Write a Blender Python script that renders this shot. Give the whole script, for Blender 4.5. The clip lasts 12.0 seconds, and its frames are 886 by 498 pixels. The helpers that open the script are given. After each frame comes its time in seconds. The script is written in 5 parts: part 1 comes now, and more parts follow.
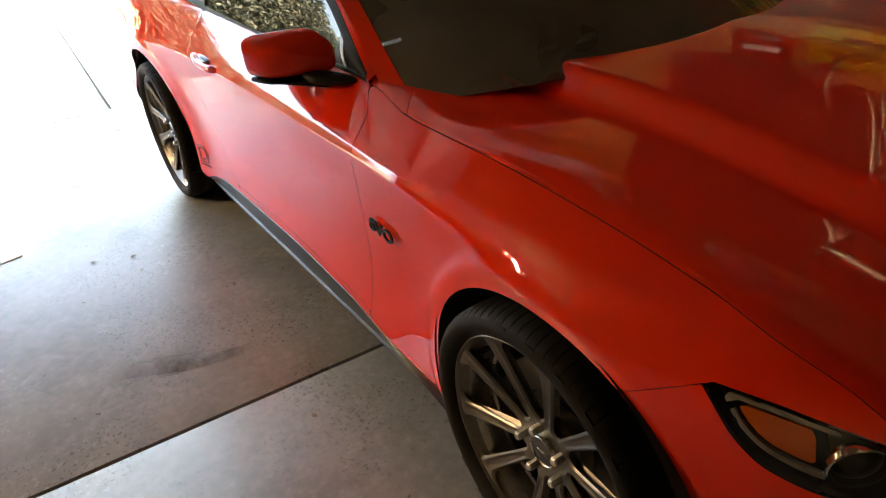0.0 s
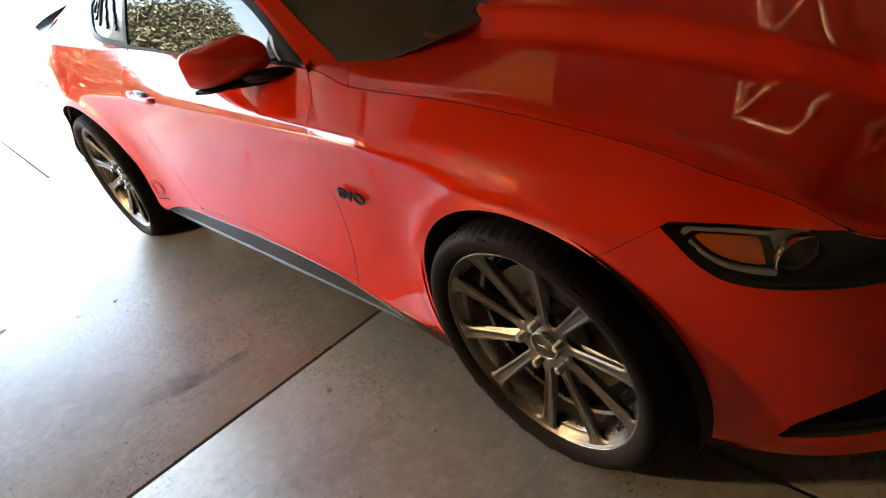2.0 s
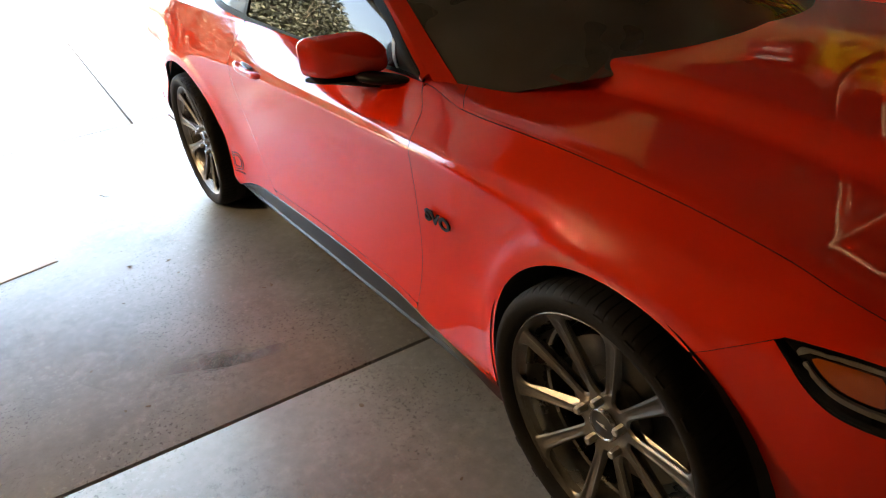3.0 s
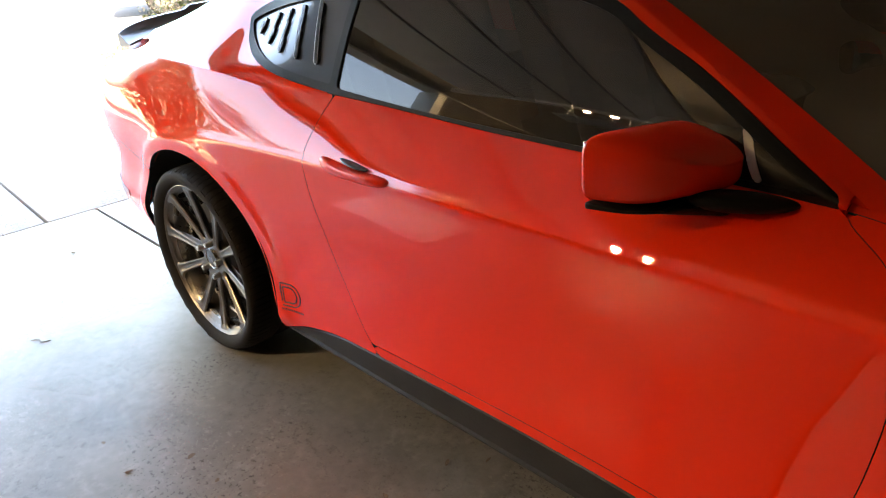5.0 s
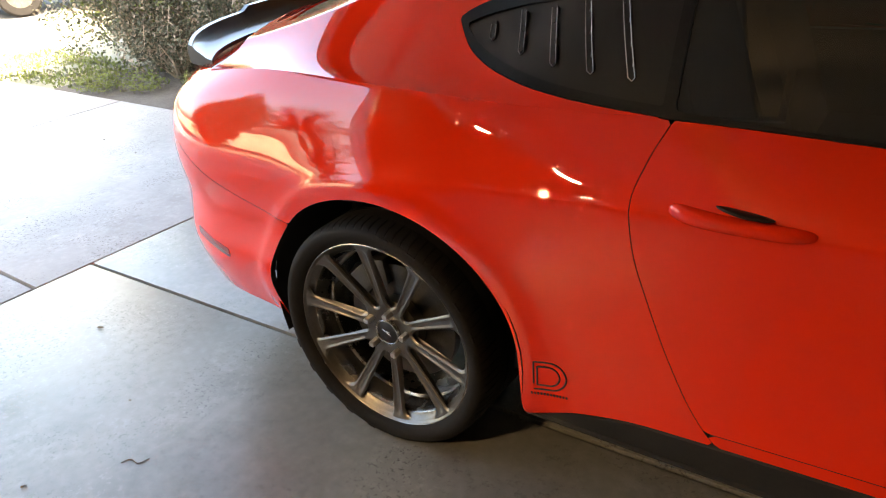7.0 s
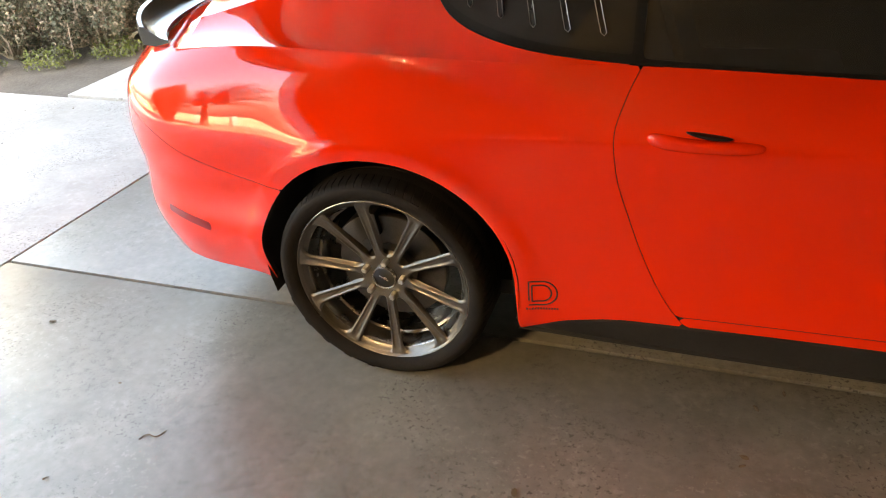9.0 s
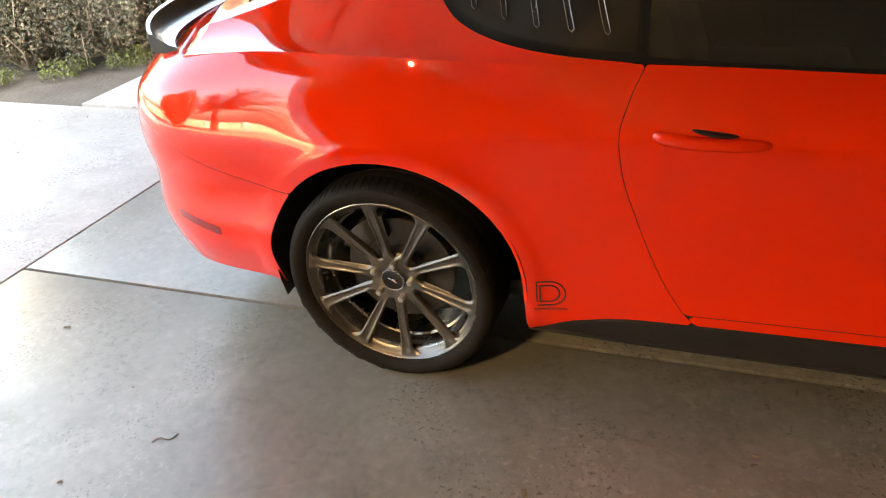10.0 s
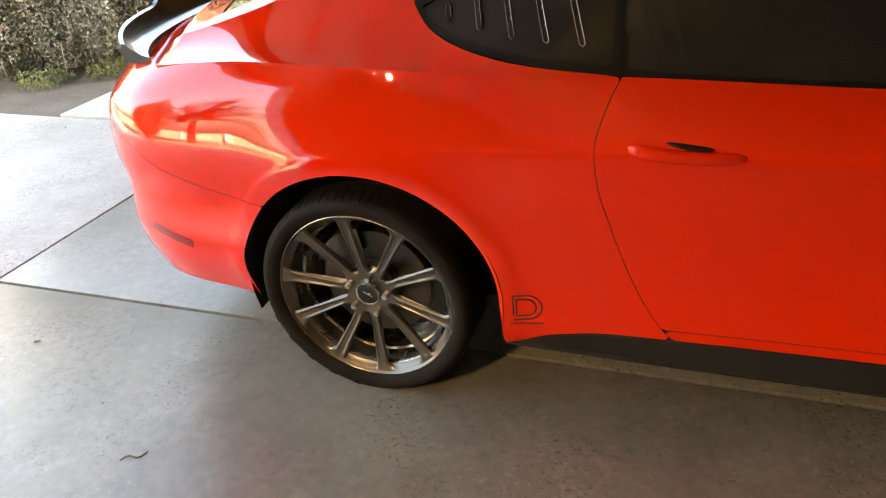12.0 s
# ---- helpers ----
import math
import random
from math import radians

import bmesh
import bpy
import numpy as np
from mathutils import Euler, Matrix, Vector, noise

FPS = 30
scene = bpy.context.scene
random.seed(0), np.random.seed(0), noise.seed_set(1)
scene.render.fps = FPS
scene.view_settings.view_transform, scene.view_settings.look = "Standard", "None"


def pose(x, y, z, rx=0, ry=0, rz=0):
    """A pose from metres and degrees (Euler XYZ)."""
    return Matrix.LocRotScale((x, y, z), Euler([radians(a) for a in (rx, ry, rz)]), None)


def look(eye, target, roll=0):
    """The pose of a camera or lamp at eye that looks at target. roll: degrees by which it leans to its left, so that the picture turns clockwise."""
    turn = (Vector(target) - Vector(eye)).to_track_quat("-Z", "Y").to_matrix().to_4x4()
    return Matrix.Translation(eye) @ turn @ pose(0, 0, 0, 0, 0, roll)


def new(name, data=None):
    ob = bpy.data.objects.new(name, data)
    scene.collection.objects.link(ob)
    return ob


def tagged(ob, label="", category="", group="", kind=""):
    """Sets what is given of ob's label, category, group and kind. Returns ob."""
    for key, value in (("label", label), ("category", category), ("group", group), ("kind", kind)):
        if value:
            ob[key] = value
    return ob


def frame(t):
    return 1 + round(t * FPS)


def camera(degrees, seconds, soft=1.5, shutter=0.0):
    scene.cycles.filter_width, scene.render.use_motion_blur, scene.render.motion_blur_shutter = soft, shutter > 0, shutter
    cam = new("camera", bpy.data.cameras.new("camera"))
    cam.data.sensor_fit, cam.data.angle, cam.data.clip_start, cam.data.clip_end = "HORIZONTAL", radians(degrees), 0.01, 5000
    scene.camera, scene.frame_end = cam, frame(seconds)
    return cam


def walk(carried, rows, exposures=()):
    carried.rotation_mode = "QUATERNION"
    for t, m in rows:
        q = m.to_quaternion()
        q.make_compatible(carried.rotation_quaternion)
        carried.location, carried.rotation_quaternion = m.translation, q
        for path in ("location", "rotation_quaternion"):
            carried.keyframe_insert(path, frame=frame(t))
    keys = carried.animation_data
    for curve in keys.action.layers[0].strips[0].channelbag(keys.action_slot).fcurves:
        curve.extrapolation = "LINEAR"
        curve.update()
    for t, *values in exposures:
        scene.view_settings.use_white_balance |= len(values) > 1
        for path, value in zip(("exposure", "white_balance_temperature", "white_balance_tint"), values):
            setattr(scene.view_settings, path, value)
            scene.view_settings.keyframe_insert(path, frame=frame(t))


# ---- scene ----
cam = camera(61.6, 12.0, soft=1.1)
PATH = [
    (0, (3.58, -1.567, 1.458), (2.072, -0.708, 0.464), -7.5),
    (0.5, (3.684, -1.695, 1.455), (2.237, -0.758, 0.442), -10.5),
    (1, (3.727, -1.716, 1.431), (2.262, -0.841, 0.388), -13.7),
    (1.5, (3.719, -1.717, 1.419), (2.261, -0.826, 0.381), -20.5),
    (2, (3.714, -1.728, 1.426), (2.273, -0.784, 0.41), -19.7),
    (2.5, (3.7, -1.726, 1.432), (2.225, -0.81, 0.439), -15.2),
    (3, (3.593, -1.754, 1.434), (2.068, -0.861, 0.498), -7.2),
    (3.2, (3.487, -1.743, 1.426), (1.915, -0.916, 0.507), -8.1),
    (4.8, (2.412, -1.914, 1.368), (1.08, -0.678, 0.531), -3.5),
    (5, (2.236, -1.895, 1.363), (0.897, -0.668, 0.526), -4.8),
    (5.5, (1.888, -1.913, 1.376), (0.591, -0.643, 0.536), -2.1),
    (6, (1.604, -2.045, 1.405), (0.383, -0.689, 0.585), -4.1),
    (6.5, (1.362, -2.121, 1.404), (0.214, -0.737, 0.53), -3.7),
    (7, (1.105, -2.173, 1.398), (0.06, -0.72, 0.505), -5.1),
    (7.5, (0.917, -2.352, 1.495), (0.041, -0.832, 0.534), -8.8),
    (7.7, (0.841, -2.486, 1.528), (0.137, -0.931, 0.486), -8.4),
    (9.3, (0.841, -2.553, 1.513), (0.202, -0.96, 0.487), -5.3),
    (9.5, (0.856, -2.549, 1.51), (0.194, -0.961, 0.49), -5.8),
    (10, (0.861, -2.554, 1.513), (0.188, -0.97, 0.494), -6.8),
    (10.5, (0.862, -2.557, 1.514), (0.19, -0.971, 0.496), -6.5),
    (11, (0.861, -2.555, 1.512), (0.187, -0.968, 0.498), -6.7),
    (11.5, (0.864, -2.557, 1.513), (0.189, -0.961, 0.514), -6.3),
    (12, (0.882, -2.52, 1.499), (0.239, -0.909, 0.505), -6.1),
]
walk(cam, [(t, look(eye, target, roll)) for t, eye, target, roll in PATH], [(0, 4.68, 8000, 10), (1.5, 4.85, 7900, 10), (2.5, 4.83, 7800, 10), (3.2, 4.55, 7700, 10), (4.8, 4.45, 7700, 10), (5.5, 4.15, 7700, 10), (6.2, 3.86, 7600, 10), (7.5, 4.0, 8200, 10), (9.3, 4.38, 9000, 10), (12, 4.25, 9000, 10)])

# ---- world and light ----
world = bpy.data.worlds.new("world")
scene.world = world
world.use_nodes = True
wn = world.node_tree
sky = wn.nodes.new("ShaderNodeTexSky")
sky.sky_type, sky.sun_disc = "NISHITA", False
SUN_EL, SUN_AZ = 41.0, -20.0   # azimuth of the sun in the plan, from +x towards +y
sky.sun_elevation, sky.sun_rotation = radians(SUN_EL), radians(90 - SUN_AZ)
sky.air_density, sky.dust_density = 1.0, 3.5
wn.links.new(sky.outputs[0], wn.nodes["Background"].inputs[0])
wn.nodes["Background"].inputs[1].default_value = 0.15
sun = new("sun", bpy.data.lights.new("sun", "SUN"))
sun.data.energy, sun.data.angle, sun.data.color = 4.0, radians(0.55), (1.0, 0.95, 0.88)
sun_way = Vector((math.cos(radians(SUN_EL)) * math.cos(radians(SUN_AZ)), math.cos(radians(SUN_EL)) * math.sin(radians(SUN_AZ)), math.sin(radians(SUN_EL))))
sun.matrix_world = look(sun_way * 20, (0, 0, 0))


# ---- materials ----
def material(name, color, rough=0.5, metal=0.0, coat=0.0, coat_rough=0.03, spec=0.5):
    m = bpy.data.materials.new(name)
    m.use_nodes = True
    b = m.node_tree.nodes["Principled BSDF"]
    b.inputs["Base Color"].default_value = (*color, 1)
    b.inputs["Roughness"].default_value = rough
    b.inputs["Metallic"].default_value = metal
    b.inputs["Coat Weight"].default_value = coat
    b.inputs["Coat Roughness"].default_value = coat_rough
    b.inputs["Specular IOR Level"].default_value = spec
    return m


def node(m, kind, **values):
    n = m.node_tree.nodes.new(kind)
    for k, v in values.items():
        n.inputs[k.replace("_", " ")].default_value = v
    return n


def worn(name, dark, light, rough=(0.4, 0.7), scale=4.0, fine=60.0, bump=0.2, depth=0.004, metal=0.0, coat=0.0, stretch=(1, 1, 1)):
    """Two scales of noise mix two colours, vary the gloss and raise a fine relief."""
    m = material(name, light, 0.5, metal, coat)
    b, link = m.node_tree.nodes["Principled BSDF"], m.node_tree.links.new
    tc, mp = node(m, "ShaderNodeTexCoord"), node(m, "ShaderNodeMapping", Scale=stretch)
    info = node(m, "ShaderNodeObjectInfo")
    link(tc.outputs["Object"], mp.inputs["Vector"])
    big, small = node(m, "ShaderNodeTexNoise", Scale=scale, Detail=5.0, Roughness=0.6), node(m, "ShaderNodeTexNoise", Scale=fine, Detail=4.0)
    for n in (big, small):
        link(mp.outputs[0], n.inputs["Vector"])
    add = m.node_tree.nodes.new("ShaderNodeMath")
    add.operation = "MULTIPLY_ADD"
    link(small.outputs[0], add.inputs[0])
    add.inputs[1].default_value = 0.45
    link(big.outputs[0], add.inputs[2])
    ramp = m.node_tree.nodes.new("ShaderNodeValToRGB")
    ramp.color_ramp.elements[0].position, ramp.color_ramp.elements[1].position = 0.5, 0.95
    ramp.color_ramp.elements[0].color, ramp.color_ramp.elements[1].color = (*dark, 1), (*light, 1)
    link(add.outputs[0], ramp.inputs[0])
    link(ramp.outputs[0], b.inputs["Base Color"])
    rng = node(m, "ShaderNodeMapRange", To_Min=rough[0], To_Max=rough[1])
    link(big.outputs[0], rng.inputs["Value"])
    link(rng.outputs[0], b.inputs["Roughness"])
    bp = node(m, "ShaderNodeBump", Strength=bump, Distance=depth)
    link(small.outputs[0], bp.inputs["Height"])
    link(bp.outputs[0], b.inputs["Normal"])
    return m


def car_paint(name, color):
    m = material(name, color, 0.5, 0.0, 1.0, 0.01, 0.0)
    b, link = m.node_tree.nodes["Principled BSDF"], m.node_tree.links.new
    tc = node(m, "ShaderNodeTexCoord")
    dust_haze = node(m, "ShaderNodeTexNoise", Scale=3.0, Detail=6.0, Roughness=0.65)
    peel = node(m, "ShaderNodeTexNoise", Scale=260.0, Detail=1.0)
    for n in (dust_haze, peel):
        link(tc.outputs["Object"], n.inputs["Vector"])
    b.inputs["Coat IOR"].default_value = 1.6
    rng = node(m, "ShaderNodeMapRange", From_Min=0.3, From_Max=0.75, To_Min=0.0, To_Max=0.004)
    link(dust_haze.outputs[0], rng.inputs["Value"])
    link(rng.outputs[0], b.inputs["Coat Roughness"])
    bp = node(m, "ShaderNodeBump", Strength=0.003, Distance=0.001)
    link(peel.outputs[0], bp.inputs["Height"])
    link(bp.outputs[0], b.inputs["Coat Normal"])
    return m


def glass(name, tint, rough=0.02, dust_haze=0.0):
    """A thin tinted pane: a clear layer that darkens what lies behind it, with a glossy face by Fresnel and a film of
    dust that also paints in pale haze.
    """
    m = bpy.data.materials.new(name)
    m.use_nodes = True
    t = m.node_tree
    t.nodes.remove(t.nodes["Principled BSDF"])
    a, g, f, mix = t.nodes.new("ShaderNodeBsdfTransparent"), t.nodes.new("ShaderNodeBsdfGlossy"), t.nodes.new("ShaderNodeFresnel"), t.nodes.new("ShaderNodeMixShader")
    a.inputs[0].default_value = (*tint, 1)
    g.inputs["Roughness"].default_value = rough
    f.inputs[0].default_value = 1.55
    t.links.new(f.outputs[0], mix.inputs[0])
    t.links.new(a.outputs[0], mix.inputs[1])
    t.links.new(g.outputs[0], mix.inputs[2])
    film, dirt = t.nodes.new("ShaderNodeMixShader"), t.nodes.new("ShaderNodeBsdfDiffuse")
    dirt.inputs[0].default_value = (0.5, 0.47, 0.42, 1)
    spots = t.nodes.new("ShaderNodeTexNoise")
    spots.inputs["Scale"].default_value = 3.5
    rng = t.nodes.new("ShaderNodeMapRange")
    rng.inputs["To Min"].default_value, rng.inputs["To Max"].default_value = dust_haze * 0.5, dust_haze * 1.5
    t.links.new(t.nodes.new("ShaderNodeTexCoord").outputs["Object"], spots.inputs["Vector"])
    t.links.new(spots.outputs[0], rng.inputs["Value"])
    t.links.new(rng.outputs[0], film.inputs[0])
    t.links.new(mix.outputs[0], film.inputs[1])
    t.links.new(dirt.outputs[0], film.inputs[2])
    t.links.new(film.outputs[0], t.nodes["Material Output"].inputs[0])
    return m


def concrete(name, dark, light, stain, gloss):
    m = worn(name, dark, light, gloss, 0.9, 28.0, 0.12, 0.002)
    b, link = m.node_tree.nodes["Principled BSDF"], m.node_tree.links.new
    ramp = b.inputs["Base Color"].links[0].from_node
    tc = node(m, "ShaderNodeTexCoord")
    base = ramp.outputs[0]
    # broad brown stains, then pitted dark flecks that gather in patches, then pale dusty streaks
    for scale, low, high, amount, rough, color, patch in ((5.5, 0.45, 0.68, 0.6, 0.75, stain, 1.1), (30.0, 0.52, 0.62, 0.6, 0.85, [0.4 * c for c in stain], 2.6), (75.0, 0.56, 0.62, 0.8, 0.6, [0.3 * c for c in stain], 1.9), (48.0, 0.55, 0.62, 0.5, 0.7, [1.35 * c for c in light], 2.1), (4.0, 0.44, 0.72, 0.45, 0.75, [0.68 * c for c in stain], 1.4), (14.0, 0.52, 0.7, 0.5, 0.7, [1.25 * c for c in light], 1.7)):
        spots, area = node(m, "ShaderNodeTexNoise", Scale=scale, Detail=8.0, Roughness=rough), node(m, "ShaderNodeTexNoise", Scale=patch, Detail=3.0)
        link(tc.outputs["Object"], spots.inputs["Vector"])
        link(tc.outputs["Object"], area.inputs["Vector"])
        mask, where = node(m, "ShaderNodeMapRange", From_Min=low, From_Max=high, To_Max=amount), node(m, "ShaderNodeMapRange", From_Min=0.5 if scale > 28 else 0.42, From_Max=0.6)
        link(spots.outputs[0], mask.inputs["Value"])
        link(area.outputs[0], where.inputs["Value"])
        both = m.node_tree.nodes.new("ShaderNodeMath")
        both.operation = "MULTIPLY"
        link(mask.outputs[0], both.inputs[0])
        link(where.outputs[0], both.inputs[1])
        mix = m.node_tree.nodes.new("ShaderNodeMix")
        mix.data_type = "RGBA"
        link(both.outputs[0], mix.inputs[0])
        link(base, mix.inputs[6])
        mix.inputs[7].default_value = (*color, 1)
        base = mix.outputs[2]
    link(base, b.inputs["Base Color"])
    return m


def smudge(name, color, amount):
    """A thin stain that fades out at its rim and breaks up with noise."""
    m = material(name, color, 0.7)
    t, b = m.node_tree, m.node_tree.nodes["Principled BSDF"]
    tc, n = node(m, "ShaderNodeTexCoord"), node(m, "ShaderNodeTexNoise", Scale=7.0, Detail=8.0, Roughness=0.75)
    mp = node(m, "ShaderNodeMapping", Location=(-1, -1, 0), Scale=(2, 2, 0))
    grad = t.nodes.new("ShaderNodeTexGradient")
    grad.gradient_type = "SPHERICAL"
    t.links.new(tc.outputs["Generated"], mp.inputs["Vector"])
    t.links.new(mp.outputs[0], grad.inputs["Vector"])
    t.links.new(tc.outputs["Object"], n.inputs["Vector"])
    rng, mul, mix, clear = node(m, "ShaderNodeMapRange", From_Min=0.38, From_Max=0.66, To_Max=amount * 2), t.nodes.new("ShaderNodeMath"), t.nodes.new("ShaderNodeMixShader"), t.nodes.new("ShaderNodeBsdfTransparent")
    mul.operation, mul.use_clamp = "MULTIPLY", True
    t.links.new(n.outputs[0], rng.inputs["Value"])
    t.links.new(rng.outputs[0], mul.inputs[0])
    t.links.new(grad.outputs[0], mul.inputs[1])
    t.links.new(mul.outputs[0], mix.inputs[0])
    t.links.new(clear.outputs[0], mix.inputs[1])
    t.links.new(b.outputs[0], mix.inputs[2])
    t.links.new(mix.outputs[0], t.nodes["Material Output"].inputs[0])
    return m


SMUDGE = smudge("oily_stain", (0.13, 0.115, 0.1), 0.13)
SCUFF = smudge("grey_scuff", (0.1, 0.092, 0.085), 0.42)
PAINT = car_paint("red_orange_paint", (0.8, 0.024, 0.007))
BLACK_GLOSS = material("gloss_black", (0.009, 0.0085, 0.008), 0.3, 0, 0.8, 0.03, 0.2)
BLACK_SATIN = worn("satin_black_plastic", (0.005, 0.005, 0.005), (0.01, 0.0098, 0.0095), (0.4, 0.55), 6, 120, 0.08)
BLACK_SATIN.node_tree.nodes["Principled BSDF"].inputs["Specular IOR Level"].default_value = 0.14
SKIRT_BLACK = worn("skirt_plastic", (0.012, 0.012, 0.012), (0.022, 0.0215, 0.021), (0.3, 0.42), 6, 120, 0.06)
RUBBER = worn("tyre_rubber", (0.006, 0.005, 0.0042), (0.014, 0.0115, 0.0095), (0.65, 0.85), 9, 150, 0.25, 0.002)
RUBBER.node_tree.nodes["Principled BSDF"].inputs["Specular IOR Level"].default_value = 0.16
LINER_AND_GAP_SHADE = worn("well_liner_and_gap_shade", (0.012, 0.012, 0.012), (0.022, 0.021, 0.02), (0.8, 0.95), 12, 90, 0.3)
GUNMETAL = worn("gunmetal_rim", (0.12, 0.11, 0.097), (0.185, 0.17, 0.15), (0.28, 0.4), 12, 200, 0.05, 0.001, 0.9)
BARREL = worn("rim_barrel_metal", (0.3, 0.28, 0.255), (0.4, 0.38, 0.35), (0.22, 0.32), 10, 150, 0.04, 0.001, 1.0)
STUD = worn("lug_nut_metal", (0.5, 0.48, 0.45), (0.62, 0.6, 0.57), (0.25, 0.4), 30, 300, 0.05, 0.001, 0.8)
MACHINED = worn("machined_rim_edge", (0.42, 0.4, 0.375), (0.52, 0.5, 0.475), (0.2, 0.32), 20, 300, 0.05, 0.001, 1.0)
STEEL = worn("brake_steel", (0.2, 0.19, 0.18), (0.34, 0.32, 0.3), (0.3, 0.5), 14, 200, 0.1, 0.001, 1.0)
DISC = worn("dark_brake_steel", (0.07, 0.066, 0.06), (0.13, 0.12, 0.11), (0.35, 0.55), 14, 200, 0.1, 0.001, 0.9)
LAMP_GREY = worn("pale_satin_metal", (0.42, 0.4, 0.375), (0.56, 0.54, 0.51), (0.25, 0.4), 20, 200, 0.05, 0.001, 0.6)
CHROME = material("chrome", (0.7, 0.7, 0.7), 0.08, 1.0)
# the film's share is raised past plain dust to paint glare on the panes
GLASS_DARK = glass("tinted_glass", (0.05, 0.052, 0.05), 0.008, 0.04)
GLASS_SHIELD = glass("windshield_glass", (0.3, 0.31, 0.28), 0.01, 0.2)
GLASS_CLEAR = glass("headlamp_lens", (0.8, 0.8, 0.8))
AMBER = material("amber_lens", (0.75, 0.15, 0.015), 0.25, 0, 0.8)
TAIL_RED = material("tail_lamp_red", (0.25, 0.004, 0.004), 0.12, 0, 0.9)
CABIN = worn("cabin_trim", (0.012, 0.012, 0.012), (0.03, 0.029, 0.028), (0.6, 0.8), 8, 100, 0.2)
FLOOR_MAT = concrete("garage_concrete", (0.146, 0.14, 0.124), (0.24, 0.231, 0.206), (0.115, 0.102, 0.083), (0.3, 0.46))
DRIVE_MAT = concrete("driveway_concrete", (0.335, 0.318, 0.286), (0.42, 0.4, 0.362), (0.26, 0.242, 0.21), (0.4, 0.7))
JOINT = worn("joint_dirt", (0.02, 0.018, 0.015), (0.045, 0.038, 0.03), (0.8, 0.95), 20, 90)
SOIL = worn("bare_soil", (0.07, 0.06, 0.047), (0.13, 0.112, 0.09), (0.85, 1.0), 3, 40, 0.6, 0.02)
LAWN = worn("dry_lawn", (0.2, 0.19, 0.1), (0.36, 0.33, 0.24), (0.85, 1.0), 1.2, 30, 0.6, 0.02)
ROAD_MAT = worn("road_asphalt", (0.05, 0.05, 0.05), (0.08, 0.08, 0.078), (0.75, 0.9), 2, 80, 0.4)
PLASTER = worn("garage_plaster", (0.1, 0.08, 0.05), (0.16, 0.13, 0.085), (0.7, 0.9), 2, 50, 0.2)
CEILING_MAT = worn("ceiling_board", (0.14, 0.122, 0.098), (0.2, 0.176, 0.142), (0.8, 0.95), 2, 60, 0.15)
PLYWOOD = worn("plywood", (0.34, 0.15, 0.04), (0.5, 0.25, 0.08), (0.5, 0.7), 3, 40, 0.15, 0.002, stretch=(1, 1, 6))
PLYWOOD_PALE = worn("tan_paper", (0.42, 0.25, 0.09), (0.55, 0.35, 0.15), (0.6, 0.8), 4, 60, 0.05)
DARK_PINK = worn("faded_pink_paper", (0.3, 0.09, 0.07), (0.42, 0.16, 0.13), (0.6, 0.8), 5, 60, 0.05)
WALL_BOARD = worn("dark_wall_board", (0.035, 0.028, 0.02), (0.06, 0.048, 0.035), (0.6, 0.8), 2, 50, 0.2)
DOOR_PANEL = worn("garage_door_panel", (0.66, 0.6, 0.52), (0.76, 0.7, 0.61), (0.45, 0.6), 3, 60, 0.1)
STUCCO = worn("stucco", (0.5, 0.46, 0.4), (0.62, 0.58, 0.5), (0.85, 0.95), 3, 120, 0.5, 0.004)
BLOCK_TAN = worn("tan_block_wall", (0.42, 0.32, 0.2), (0.6, 0.49, 0.33), (0.85, 0.95), 2, 40, 0.5, 0.006)
WHITE_PAINT = worn("white_paint", (0.7, 0.69, 0.66), (0.8, 0.79, 0.76), (0.4, 0.55), 3, 60, 0.1)
SIGN_YELLOW = worn("yellow_sign", (0.62, 0.42, 0.01), (0.75, 0.52, 0.02), (0.35, 0.5), 3, 60, 0.05)
SIGN_BLACK = material("sign_black", (0.015, 0.015, 0.015), 0.5)
SIGN_RED = worn("red_panel", (0.18, 0.008, 0.006), (0.27, 0.014, 0.01), (0.35, 0.5), 3, 60, 0.05)
DARK_RED = worn("maroon_cloth", (0.06, 0.006, 0.006), (0.11, 0.01, 0.01), (0.7, 0.9), 3, 60, 0.2)
PAPER = worn("paper", (0.68, 0.68, 0.66), (0.8, 0.8, 0.78), (0.6, 0.8), 4, 60, 0.1)
BIKE_WHITE = material("bike_frame_paint", (0.5, 0.48, 0.46), 0.3, 0, 0.6)
DRUM_GREY = worn("storage_grey", (0.22, 0.22, 0.22), (0.3, 0.3, 0.3), (0.5, 0.7), 3, 60, 0.1)
LEAF_A = worn("leaf_olive", (0.085, 0.09, 0.055), (0.17, 0.172, 0.112), (0.5, 0.7), 2, 30, 0.1)
LEAF_B = worn("leaf_fresh", (0.1, 0.13, 0.02), (0.18, 0.2, 0.05), (0.5, 0.7), 2, 30, 0.1)
# darker copy of the leaf colour, with the shade of backlit foliage in it
LEAF_BACKLIT = worn("leaf_backlit", (0.02, 0.026, 0.012), (0.045, 0.055, 0.026), (0.5, 0.7), 2, 30, 0.1)
TWIG = worn("dry_twig", (0.22, 0.17, 0.12), (0.4, 0.33, 0.24), (0.7, 0.9), 6, 80, 0.3)
BARK = worn("palm_bark", (0.1, 0.075, 0.05), (0.2, 0.155, 0.11), (0.8, 0.95), 5, 60, 0.5, 0.02)


